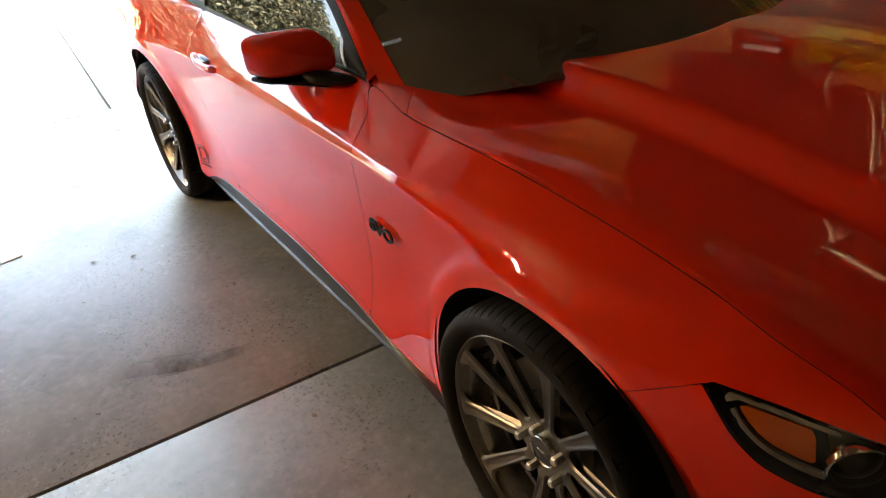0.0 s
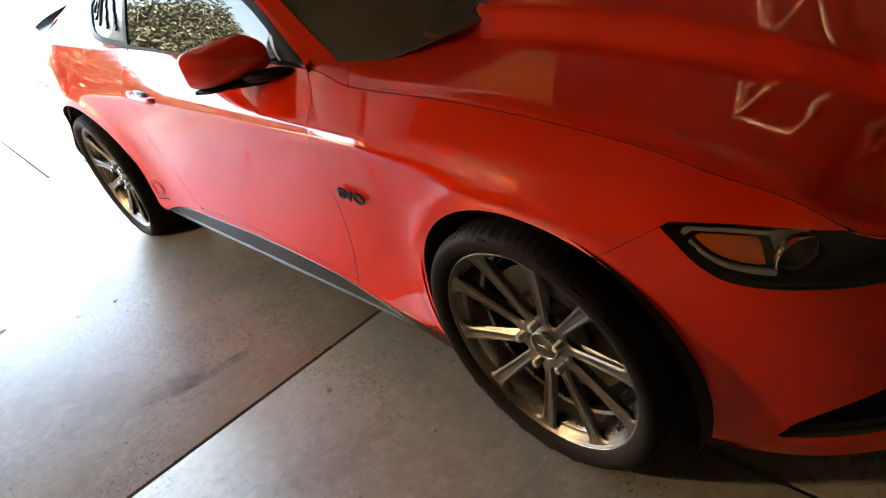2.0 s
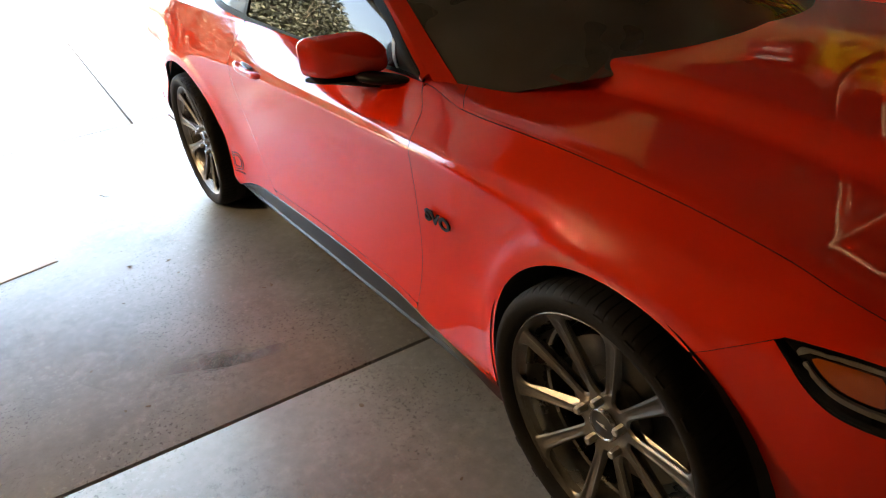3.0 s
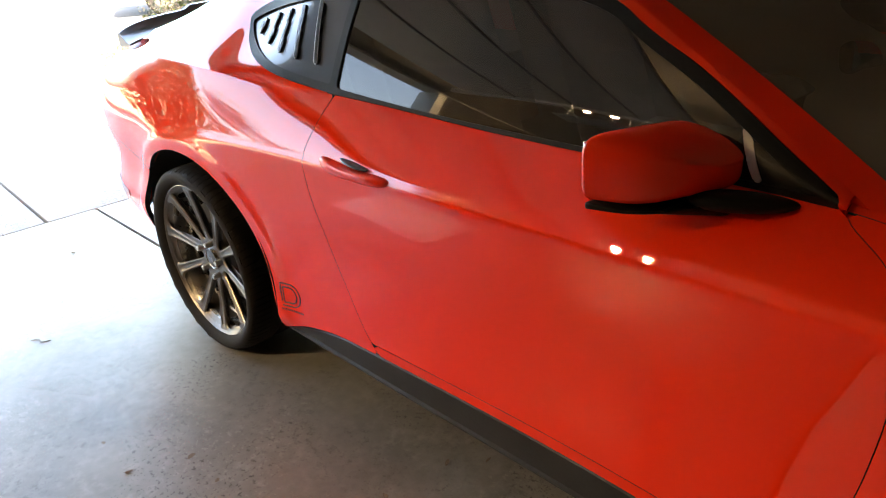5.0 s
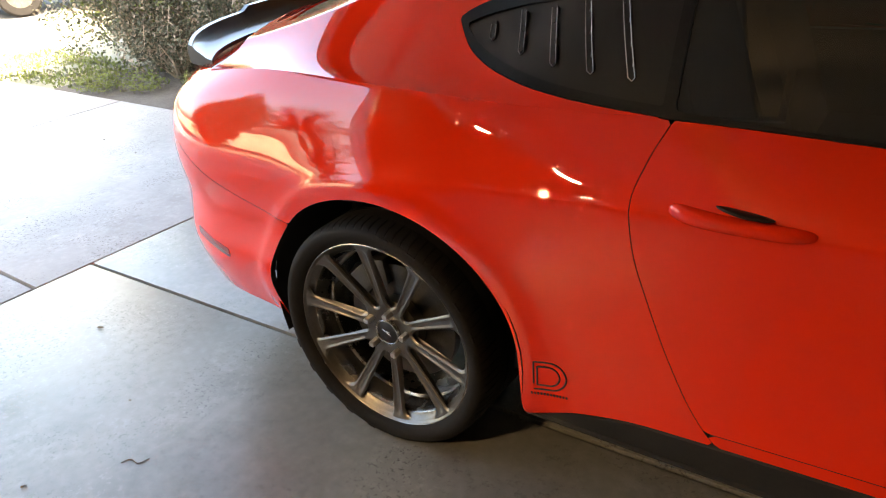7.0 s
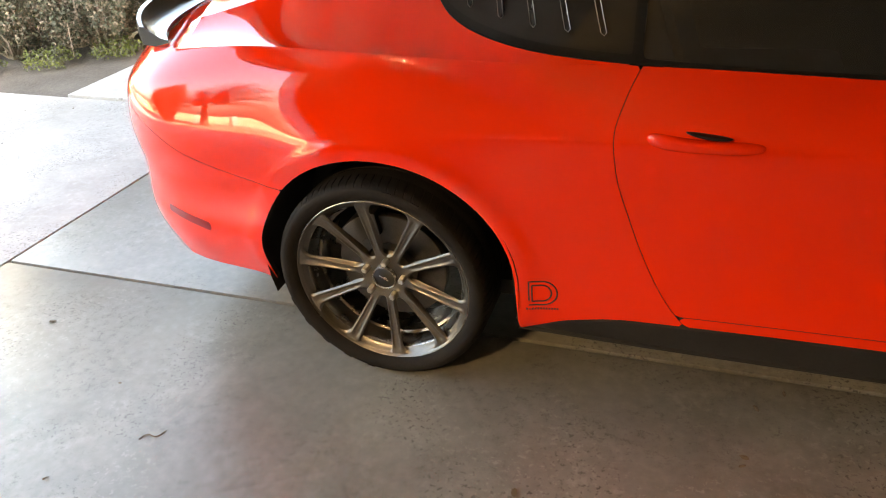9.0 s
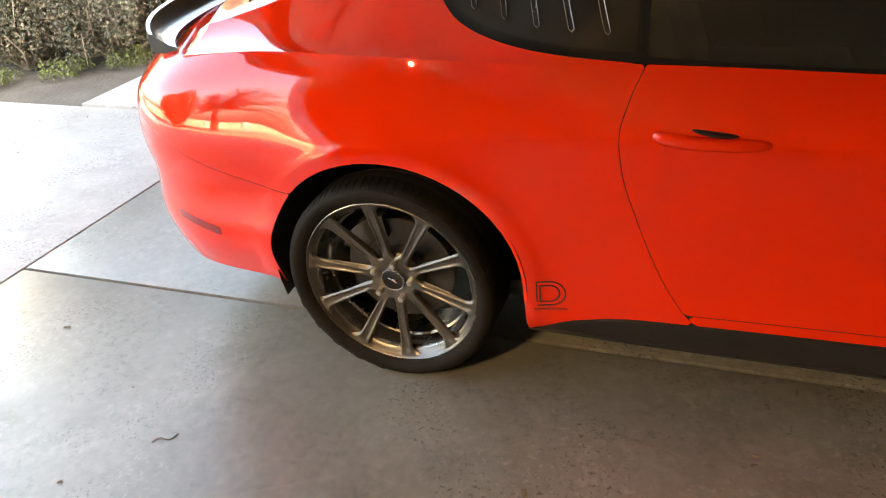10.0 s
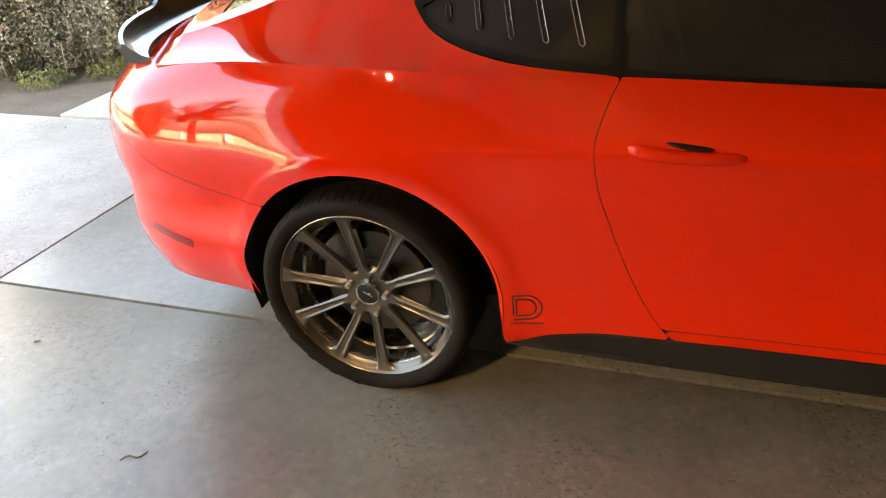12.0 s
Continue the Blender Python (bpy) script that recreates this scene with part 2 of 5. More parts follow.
# ---- mesh helpers ----
def mesh_object(name, bm, mat, parent=None, label="", smooth=None):
    me = bpy.data.meshes.new(name)
    bmesh.ops.recalc_face_normals(bm, faces=bm.faces) if bm.faces else None
    bm.to_mesh(me)
    bm.free()
    for m in mat if isinstance(mat, (list, tuple)) else [mat]:
        me.materials.append(m)
    if smooth is not None:
        me.shade_smooth() if smooth >= 180 else me.shade_flat()
        if smooth < 180:
            me.shade_smooth()
            me.set_sharp_from_angle(angle=radians(smooth))
    ob = new(name, me)
    if parent is not None:
        ob.parent = parent
    if label:
        ob["label"] = label
    return ob


def part(name, bm, mat, parent, label="", smooth=35):
    return mesh_object(name, bm, mat, parent, label, smooth)


def thing(name, label, category, group="", at=None, kind=""):
    ob = new(name)
    ob.empty_display_size = 0.1
    if at is not None:
        ob.matrix_basis = at
    return tagged(ob, label, category, group, kind)


def box(bm, x0, x1, y0, y1, z0, z1, bevel=0.0, m=None, mat=0):
    b2 = bmesh.new()
    bmesh.ops.create_cube(b2, size=1, matrix=Matrix.LocRotScale(((x0 + x1) / 2, (y0 + y1) / 2, (z0 + z1) / 2), None, (x1 - x0, y1 - y0, z1 - z0)))
    if bevel:
        bmesh.ops.bevel(b2, geom=list(b2.edges), offset=bevel, segments=2, affect="EDGES", profile=0.6)
    return merge(bm, b2, m, mat)


def merge(bm, other, m=None, mat=0):
    if m is not None:
        other.transform(m)
    for f in other.faces:
        f.material_index = mat
    tmp = bpy.data.meshes.new("tmp")
    other.to_mesh(tmp)
    other.free()
    bm.from_mesh(tmp)
    bpy.data.meshes.remove(tmp)
    return bm


def lathe(bm, profile, seg=64, m=None, closed=False, mat=0):
    """Turns a profile of (radius, along) round the y axis."""
    b2, rings = bmesh.new(), []
    for i in range(seg):
        a = 2 * math.pi * i / seg
        rings.append([b2.verts.new((r * math.cos(a), y, r * math.sin(a))) for r, y in profile])
    n = len(profile)
    for i in range(seg):
        p, q = rings[i], rings[(i + 1) % seg]
        for k in range(n if closed else n - 1):
            l = (k + 1) % n
            b2.faces.new((p[k], p[l], q[l], q[k]))
    bmesh.ops.remove_doubles(b2, verts=b2.verts, dist=1e-6)
    return merge(bm, b2, m, mat)


def tube(bm, path, radius, seg=8, closed=False, mat=0):
    """A round tube along a path of points; radius a number or one for each point."""
    pts = [Vector(p) for p in path]
    n, rings = len(pts), []
    b2 = bmesh.new()
    up = None
    for i, p in enumerate(pts):
        d = ((pts[(i + 1) % n] - pts[i - 1]) if closed or 0 < i < n - 1 else (pts[1] - pts[0] if i == 0 else pts[-1] - pts[-2])).normalized()
        if up is None:
            up = d.orthogonal().normalized()
        up = (up - d * up.dot(d)).normalized()
        side = d.cross(up)
        r = radius[i] if isinstance(radius, (list, tuple)) else radius
        rings.append([b2.verts.new(p + (up * math.cos(2 * math.pi * k / seg) + side * math.sin(2 * math.pi * k / seg)) * r) for k in range(seg)])
    for i in range(n if closed else n - 1):
        p, q = rings[i], rings[(i + 1) % n]
        for k in range(seg):
            b2.faces.new((p[k], p[(k + 1) % seg], q[(k + 1) % seg], q[k]))
    if not closed:
        b2.faces.new(list(reversed(rings[0])))
        b2.faces.new(rings[-1])
    return merge(bm, b2, None, mat)


def prism(bm, outline, y0, y1, m=None, bevel=0.0, mat=0):
    """An outline in the x-z plane, given depth along y."""
    b2 = bmesh.new()
    f = b2.faces.new([b2.verts.new((x, y0, z)) for x, z in outline])
    r = bmesh.ops.extrude_face_region(b2, geom=[f])
    bmesh.ops.translate(b2, vec=(0, y1 - y0, 0), verts=[v for v in r["geom"] if isinstance(v, bmesh.types.BMVert)])
    if bevel:
        bmesh.ops.bevel(b2, geom=list(b2.edges), offset=bevel, segments=2, affect="EDGES", profile=0.6)
    return merge(bm, b2, m, mat)


def lettering(text, size, depth=0.003):
    """A mesh of words in the built-in font, in the x-y plane, centred."""
    cu = bpy.data.curves.new("words", "FONT")
    cu.body, cu.size, cu.extrude, cu.align_x, cu.align_y, cu.offset = text, size, depth, "CENTER", "CENTER", size * 0.035
    ob = new("words", cu)
    me = bpy.data.meshes.new_from_object(ob.evaluated_get(bpy.context.evaluated_depsgraph_get()))
    bm = bmesh.new()
    bm.from_mesh(me)
    bpy.data.objects.remove(ob)
    bpy.data.curves.remove(cu)
    bpy.data.meshes.remove(me)
    return bm


def curve(*knots):
    """A smooth line without overshoot through (x, value) knots."""
    xs, ys = np.array([k[0] for k in knots], float), np.array([k[1] for k in knots], float)
    h, d = np.diff(xs), np.diff(ys) / np.diff(xs)
    s = np.zeros(len(xs))
    for i in range(1, len(xs) - 1):
        if d[i - 1] * d[i] > 0:
            w1, w2 = 2 * h[i] + h[i - 1], h[i] + 2 * h[i - 1]
            s[i] = (w1 + w2) / (w1 / d[i - 1] + w2 / d[i])
    s[0], s[-1] = d[0], d[-1]

    def at(x):
        x = np.clip(np.asarray(x, float), xs[0], xs[-1])
        i = np.clip(np.searchsorted(xs, x, side="right") - 1, 0, len(h) - 1)
        t = (x - xs[i]) / h[i]
        return (ys[i] * (1 + 2 * t) * (1 - t) ** 2 + s[i] * h[i] * t * (1 - t) ** 2 + ys[i + 1] * t * t * (3 - 2 * t) + s[i + 1] * h[i] * t * t * (t - 1))
    return at


def eased(f, reach=0.05):
    """The same line with its bends spread over a short reach."""
    steps = np.linspace(-2, 2, 17)
    weight = np.exp(-steps ** 2)
    weight /= weight.sum()
    return lambda x: sum(w * f(np.asarray(x, float) + reach * o) for w, o in zip(weight, steps))


def fading(f):
    """A line whose bends are spread wide towards the tail and little towards the nose."""
    wide, slight = eased(f, 0.1), eased(f, 0.03)

    def at(x):
        k = ramp(x, 0.7, 0.2)
        return wide(x) * k + slight(x) * (1 - k)
    return at


def ramp(x, a, b):
    """A soft step from 0 at a to 1 at b."""
    k = np.clip((np.asarray(x, float) - a) / (b - a), 0, 1)
    return k * k * k * (k * (6 * k - 15) + 10)


def smoothed(line, width):
    """A row of samples, averaged over its neighbours; its ends stay."""
    n = int(3 * width) + 1
    o = np.arange(-n, n + 1)
    g = np.exp(-0.5 * (o / width) ** 2)
    long = np.concatenate([2 * line[0] - line[n:0:-1], line, 2 * line[-1] - line[-2:-n - 2:-1]])
    return np.convolve(long, g / g.sum(), "valid")


# ---- the car's skin: sections from the sill to the centre line, cut into panels ----
NOSE, TAIL, AXLE_F, AXLE_R, HUB = 3.57, -1.1, 2.72, 0.0, 0.338
ARCH_F, ARCH_R = 0.372, 0.388

plan_w = curve((TAIL, 0.912), (-0.5, 0.934), (-0.15, 0.944), (0.05, 0.938), (0.4, 0.912), (0.7, 0.897), (1.3, 0.893), (2.0, 0.905), (2.72, 0.915), (3.05, 0.893), (NOSE, 0.93))
bottom_z = curve((TAIL, 0.33), (-0.8, 0.28), (-0.42, 0.27), (-0.2, 0.2), (0.3, 0.128), (2.4, 0.128), (2.9, 0.16), (3.2, 0.165), (NOSE, 0.19))
char_z = curve((TAIL, 0.72), (-0.8, 0.745), (-0.3, 0.79), (0.5, 0.795), (1.2, 0.79), (2.0, 0.79), (2.7, 0.77), (3.1, 0.72), (3.2, 0.69), (3.3, 0.635), (NOSE, 0.55))
belt_y = curve((TAIL, 0.63), (-0.9, 0.74), (-0.6, 0.815), (-0.3, 0.86), (0, 0.876), (0.3, 0.848), (0.68, 0.8), (1.2, 0.772), (1.9, 0.752), (2.13, 0.782), (2.45, 0.786), (3.0, 0.79), (3.11, 0.802), (3.2, 0.805), (3.3, 0.825), (NOSE, 0.8))
belt_z = curve((TAIL, 0.905), (-0.9, 0.937), (-0.6, 0.973), (-0.3, 1.0), (0, 0.99), (0.42, 0.958), (0.68, 0.95), (1.2, 0.921), (1.9, 0.898), (2.13, 0.872), (2.45, 0.866), (2.75, 0.846), (3.0, 0.813), (3.112, 0.786), (3.2, 0.759), (3.265, 0.731), (3.303, 0.7), (3.36, 0.675), (NOSE, 0.61))
top_z = curve((TAIL, 0.93), (-0.95, 0.985), (-0.6, 1.03), (-0.3, 1.08), (0.5, 1.1), (1.8, 1.0), (2.13, 0.965), (2.5, 0.952), (2.9, 0.912), (3.2, 0.845), (3.42, 0.755), (NOSE, 0.64))
plan_w, char_z, top_z = eased(plan_w, 0.09), eased(char_z, 0.07), eased(top_z, 0.07)
belt_y, belt_z = fading(belt_y), fading(belt_z)
is_hood = curve((0.4, 0.0), (1.4, 1.0), (NOSE, 1.0))


def ends(x):
    """How the width runs out towards the nose and the tail, in plan."""
    s, r = np.clip((x - 2.9) / (NOSE - 2.9), 0, 1), np.clip((-0.2 - x) / (-0.2 - TAIL), 0, 1)
    return np.sqrt(np.clip(1 - s ** 2.6, 0, 1)) * np.sqrt(np.clip(1 - r ** 5, 0, 1))


def body_grid():
    mid = np.arange(-0.8, 3.15, 0.0125)
    nose = NOSE - (NOSE - 3.15) * np.linspace(1, 0, 60) ** 2
    tail = TAIL + (-0.8 - TAIL) * np.linspace(0, 1, 48) ** 2
    xs = np.concatenate([tail[:-1], mid, nose])
    vs = np.concatenate([np.linspace(0, 6, 97), np.linspace(6, 11, 70)[1:]])
    P = np.zeros((len(xs), len(vs), 3))
    for i, x in enumerate(xs):
        e, w, zb, zc, zs, zt, h = (float(f(x)) for f in (ends, plan_w, bottom_z, char_z, belt_z, top_z, is_hood))
        w *= e
        ys = min(float(belt_y(x)) * (e ** 0.55 if x > 2 else e), w - 0.004)
        rise = zt - zs
        f = min(max((x - 2.25) / 0.45, 0), 1)          # the crease fades out over the front wheel
        r = float(ramp(x, 0.45, -0.35))                # and turns into a round haunch over the rear wheel
        g = min(max((3.3 - x) / 0.9, 0), 1) * h        # the hood's raised centre has steep flanks at the back
        part_z = lambda t: zb + 0.12 + (zc - zb - 0.12) * t
        door_ks = [(-0.055, zb), (-0.024, zb + 0.07), (-0.012 - 0.008 * f, zb + 0.12), (-0.013 - 0.004 * f, part_z(0.17)), (-0.015 + 0.002 * f, part_z(0.34)), (-0.011 + 0.002 * f, part_z(0.53)),
                   (-0.003 - 0.003 * f, part_z(0.77)), (-0.004 * f, zc - 0.018 - 0.03 * f)]
        tail_ks = [(-0.06, zb), (-0.022, 0.365), (-0.005, 0.42), (0.0, 0.468), (-0.015, 0.53), (-0.022, 0.6), (-0.006, 0.67), (0.0, 0.735)]
        ks = [(w + e * (p[0] * (1 - r) + q[0] * r), p[1] * (1 - r) + q[1] * r) for p, q in zip(door_ks, tail_ks)]
        top = max(w - (0.011 + 0.035 * f) * e, ys + 0.45 * (w - ys)), zc + 0.018 + 0.02 * f
        ks += [(top[0] * (1 - r) + (w - 0.017 * e) * r, top[1] * (1 - r) + 0.84 * r)]
        mid = (ks[8][0] + ys) / 2 + 0.003, (ks[8][1] + zs) / 2
        ks += [(mid[0] * (1 - r) + max(w - 0.04 * e, ys + 0.3 * (w - ys)) * r, mid[1] * (1 - r) + (zs - 0.062) * r), (ys, zs)]
        at_v = [0, 0.6, 1.2, 1.8, 2.4, 3.0, 3.6, 4, 5, 5.5, 6]
        deck = [(ys * 0.972, zs + (0.03 + 0.07 * h) * rise), (ys * (0.8 - 0.17 * h), zs + (0.36 - 0.04 * h - 0.16 * g) * rise), (ys * (0.68 - 0.1 * h), zs + (0.66 - 0.18 * h - 0.14 * g) * rise),
                (ys * (0.5 + 0.03 * h), zs + (0.9 - 0.2 * h + 0.08 * g) * rise), (0, zt)]
        P[i, :, 0] = x
        for c, sign in ((0, -1), (1, 1)):
            low = curve(*[(v, k[c]) for v, k in zip(at_v, ks)])(vs[:97])
            high = curve(*[(6 + v, k[c]) for v, k in enumerate([ks[-1]] + deck)])(vs[96:])
            low = smoothed(low, 1.5) * (1 - r) + smoothed(low, 4.0) * r
            P[i, :97, 1 + c], P[i, 96:, 1 + c] = sign * low, sign * smoothed(high, 2.0)
        # the hood: a shallow valley beside a crisp raised centre
        k = min(max((x - 1.95) / 0.2, 0), 1) * min(max((3.4 - x) / 0.4, 0), 1)
        if k > 0:
            y = -P[i, :, 1]
            line = np.array([(0.0, zt), (0.25 * ys, zs + 0.8 * (zt - zs) + 0.09 * rise), (0.54 * ys, zs + 0.74 * rise), (0.605 * ys, zs + 0.13 * rise - 0.005), (0.95 * ys, zs + 0.1 * rise), (ys, zs)])
            near = np.linspace(-0.012, 0.012, 7)
            flat = sum(np.interp(np.abs(y + o), line[:, 0], line[:, 1]) for o in near) / 7
            k = k * np.clip((vs - 6.15) / 0.5, 0, 1)
            P[i, :, 2] = P[i, :, 2] * (1 - k) + flat * k
    # the tail leans forward above its crease
    P[:, :, 0] += 0.085 * np.clip((-0.5 - P[:, :, 0]) / 0.6, 0, 1) ** 2 * ramp(P[:, :, 2], 0.62, 1.02)
    X, Z = P[:, :, 0], P[:, :, 2]
    side = np.clip((6.2 - vs)[None, :] / 1.2, 0, 1)
    for ax, R, amount in ((AXLE_F, ARCH_F, 0.022), (AXLE_R, ARCH_R, 0.018)):
        r = np.hypot(X - ax, Z - HUB)
        lip = 0.004 / (1 + np.exp((r - R - 0.052) / 0.005))      # a crisp band round the arch
        P[:, :, 1] -= (0.65 * amount * np.exp(-((np.maximum(r, R) - R) / 0.085) ** 2) + lip) * side * np.clip((Z - 0.15) / 0.1, 0, 1)
    return P, np.broadcast_to(vs[None, :], X.shape)


rail_y = curve((-0.62, 0.66), (-0.3, 0.625), (0, 0.592), (0.3, 0.578), (0.8, 0.575), (1.2, 0.602), (1.6, 0.678), (1.93, 0.742), (2.0, 0.752))
rail_z = curve((-0.62, 1.02), (-0.4, 1.075), (-0.2, 1.135), (0.1, 1.235), (0.5, 1.315), (0.9, 1.33), (1.15, 1.295), (1.4, 1.205), (1.6, 1.1), (1.93, 0.9), (2.0, 0.85))
ridge_z = curve((-0.62, 1.05), (-0.4, 1.12), (0, 1.275), (0.4, 1.36), (0.8, 1.381), (1.15, 1.355), (1.4, 1.262), (1.6, 1.165), (1.93, 0.965), (2.0, 0.92))
bow = curve((-0.62, -0.14), (0.2, -0.05), (0.6, 0.0), (1.15, 0.13), (1.5, 0.29), (1.93, 0.45), (2.0, 0.47))


rail_y, rail_z, ridge_z, bow = eased(rail_y, 0.06), eased(rail_z, 0.04), eased(ridge_z, 0.06), eased(bow, 0.06)


def cabin_side(u, t):
    """The cabin's flank from the belt (t = 0) to the roof rail (t = 1): upright by the door, a hollow shoulder behind it. Gives the half width and the height."""
    yb, zb, yr, zr = belt_y(u), belt_z(u), rail_y(u), rail_z(u)
    zr = np.where(u < 1.88, np.maximum(zr, zb + 0.004), zr)
    k = ramp(u, 0.6, 0.1)
    c1, c2 = 0.5 + 0.05 * k, 0.5 - 0.38 * k
    y = yb + (yr - yb) * (2 * t * (1 - t) * c1 + t * t) + 0.018 * (1 - k) * np.sin(np.pi * t)
    return y, zb + (zr - zb) * (2 * t * (1 - t) * c2 + t * t), zr


def cabin_grid():
    us = np.arange(-0.62, 2.001, 0.0125)
    vs = np.concatenate([np.linspace(0, 1, 44), np.linspace(1, 2, 50)[1:]])
    U, V = np.meshgrid(us, vs, indexing="ij")
    lo, w = np.clip(V, 0, 1), np.clip(V - 1, 0, 1)
    ys, zs, zr = cabin_side(U, lo)
    zt = np.maximum(ridge_z(U), zr)
    y = np.where(V <= 1, ys, rail_y(U) * (1 - w))
    z = np.where(V <= 1, zs, zr + (zt - zr) * (1 - (1 - w) ** 2.3))
    x = U + bow(U) * np.where(V <= 1, 0, 1 - (1 - w) ** 2)
    return np.stack([x, -y, z], axis=2), U, V


def normals(P):
    n = np.cross(np.gradient(P, axis=1), np.gradient(P, axis=0))
    n /= np.maximum(np.linalg.norm(n, axis=2, keepdims=True), 1e-9)
    out = n[:, :, 1] * P[:, :, 1] + n[:, :, 2] * (P[:, :, 2] - 0.4) + n[:, :, 0] * (P[:, :, 0] - 1.2) * 0.2
    return n * np.where(out < 0, -1, 1)[:, :, None]


def sheet(P, N, F):
    """The piece of a grid where F < 0, its rim cut exactly on F = 0."""
    verts, norms, faces, ids, cut = [], [], [], {}, {}

    def corner(i, j):
        if (i, j) not in ids:
            ids[i, j] = len(verts)
            verts.append(P[i, j])
            norms.append(N[i, j])
        return ids[i, j]

    def crossing(a, b):
        key = (a, b) if a < b else (b, a)
        if key not in cut:
            p, q = key
            t = F[p] / (F[p] - F[q])
            cut[key] = len(verts)
            verts.append(P[p] + (P[q] - P[p]) * t)
            norms.append(N[p] + (N[q] - N[p]) * t)
        return cut[key]

    inside = F < 0
    some = inside[:-1, :-1] | inside[1:, :-1] | inside[1:, 1:] | inside[:-1, 1:]
    for i, j in zip(*np.nonzero(some)):
        loop, ring = [], [(i, j), (i + 1, j), (i + 1, j + 1), (i, j + 1)]
        for k in range(4):
            a, b = ring[k], ring[(k + 1) % 4]
            if inside[a]:
                loop.append(corner(*a))
            if inside[a] != inside[b]:
                loop.append(crossing(a, b))
        if len(loop) >= 3:
            faces.append(loop)
    V, M = np.array(verts), np.array(norms)
    if len(faces):
        a, b, c = (V[[f[k] for f in faces]] for k in range(3))
        if (np.cross(b - a, c - a) * M[[f[0] for f in faces]]).sum() < 0:
            faces = [f[::-1] for f in faces]
    return V, M, faces


def skin(name, pieces, mat, parent, label="", lip=0.018, side=-1, sink=0.0, gap_shade=False):
    """One panel as a mesh. side: -1 the right of the car, 1 the left, 0 both halves joined at the centre line."""
    verts, norms, faces, index = [], [], [], {}
    for s in ((-1, 1) if side == 0 else (side,)):
        for V, M, F in pieces:
            flip = np.array([1, -s, 1])
            ids = []
            for p, n in zip(V * flip, M * flip):
                key = None
                if abs(p[1]) < 2e-4:
                    key = (round(p[0], 4), round(p[2], 4))
                if key is not None and key in index:
                    ids.append(index[key])
                    continue
                if key is not None:
                    index[key] = len(verts)
                    p, n = p * (1, 0, 1), n * (1, 0, 1)
                ids.append(len(verts))
                verts.append(p)
                norms.append(n)
            for f in F:
                g = [ids[k] for k in f]
                g = [k for q, k in enumerate(g) if k != g[q - 1]]
                if len(g) > 2:
                    faces.append(g if s == -1 else g[::-1])
    count = {}
    for f in faces:
        for k in range(len(f)):
            count[frozenset((f[k - 1], f[k]))] = count.get(frozenset((f[k - 1], f[k])), 0) + 1
    base = list(faces)
    norms = [n / max(np.linalg.norm(n), 1e-9) for n in norms]
    verts = [p - n * sink for p, n in zip(verts, norms)]
    rim = {}
    for f in base:
        for k in range(len(f)):
            a, b = f[k - 1], f[k]
            if count[frozenset((a, b))] != 1 or (abs(verts[a][1]) < 2e-4 and abs(verts[b][1]) < 2e-4):
                continue
            quad = []
            edge = np.cross(verts[b] - verts[a], norms[a])
            edge /= max(np.linalg.norm(edge), 1e-9)
            for k2 in (a, b):
                if k2 not in rim:
                    rim[k2] = (len(verts), len(verts) + 1)
                    verts.extend((verts[k2], verts[k2] - norms[k2] * lip))
                    norms.extend((edge, edge))
            faces.append([rim[b][0], rim[a][0], rim[a][1], rim[b][1]])
    me = bpy.data.meshes.new(name)
    me.from_pydata([tuple(map(float, p)) for p in verts], [], faces)
    me.materials.append(mat)
    # rim faces are coloured black: the shade inside the panel gaps is painted
    if gap_shade:
        me.materials.append(LINER_AND_GAP_SHADE)
        me.polygons.foreach_set('material_index', [0] * len(base) + [1] * (len(faces) - len(base)))
    me.shade_smooth()
    me.normals_split_custom_set_from_vertices([tuple(map(float, n)) for n in norms])
    ob = new(name, me)
    ob.parent = parent
    if label:
        ob["label"] = label
    return ob


BP, BV = body_grid()
BN = normals(BP)
X, Y, Z = BP[:, :, 0], BP[:, :, 1], BP[:, :, 2]
CP, CU, CV = cabin_grid()
CN = normals(CP)
CX, CY, CZ = CP[:, :, 0], CP[:, :, 1], CP[:, :, 2]
GAP = 0.0009

rear_gap = curve((0.2, 0.93), (0.25, 0.87), (0.29, 0.825), (0.41, 0.75), (0.6, 0.678), (0.72, 0.645), (0.807, 0.637), (0.88, 0.655), (0.96, 0.69))
front_gap = curve((0.2, 1.9), (0.25, 1.925), (0.4, 1.985), (0.55, 2.02), (0.7, 2.035), (0.8, 2.03), (0.85, 1.985), (0.9, 1.895), (0.95, 1.89))
sill_z = curve((0.3, 0.18), (0.42, 0.216), (0.53, 0.25), (0.7, 0.27), (1.3, 0.273), (1.8, 0.262), (2.0, 0.23), (2.2, 0.188), (2.34, 0.163), (2.4, 0.16))
skirt_low = curve((0.38, 0.19), (0.6, 0.183), (1.3, 0.172), (2.1, 0.16), (2.36, 0.155))
bumper_line = curve((TAIL, 0.83), (-0.85, 0.81), (-0.76, 0.775), (-0.6, 0.69), (-0.36, 0.622), (-0.2, 0.6))
def bumper_gap_r(x):
    return np.where(np.asarray(x) < 0, bumper_line(x), -1.0)


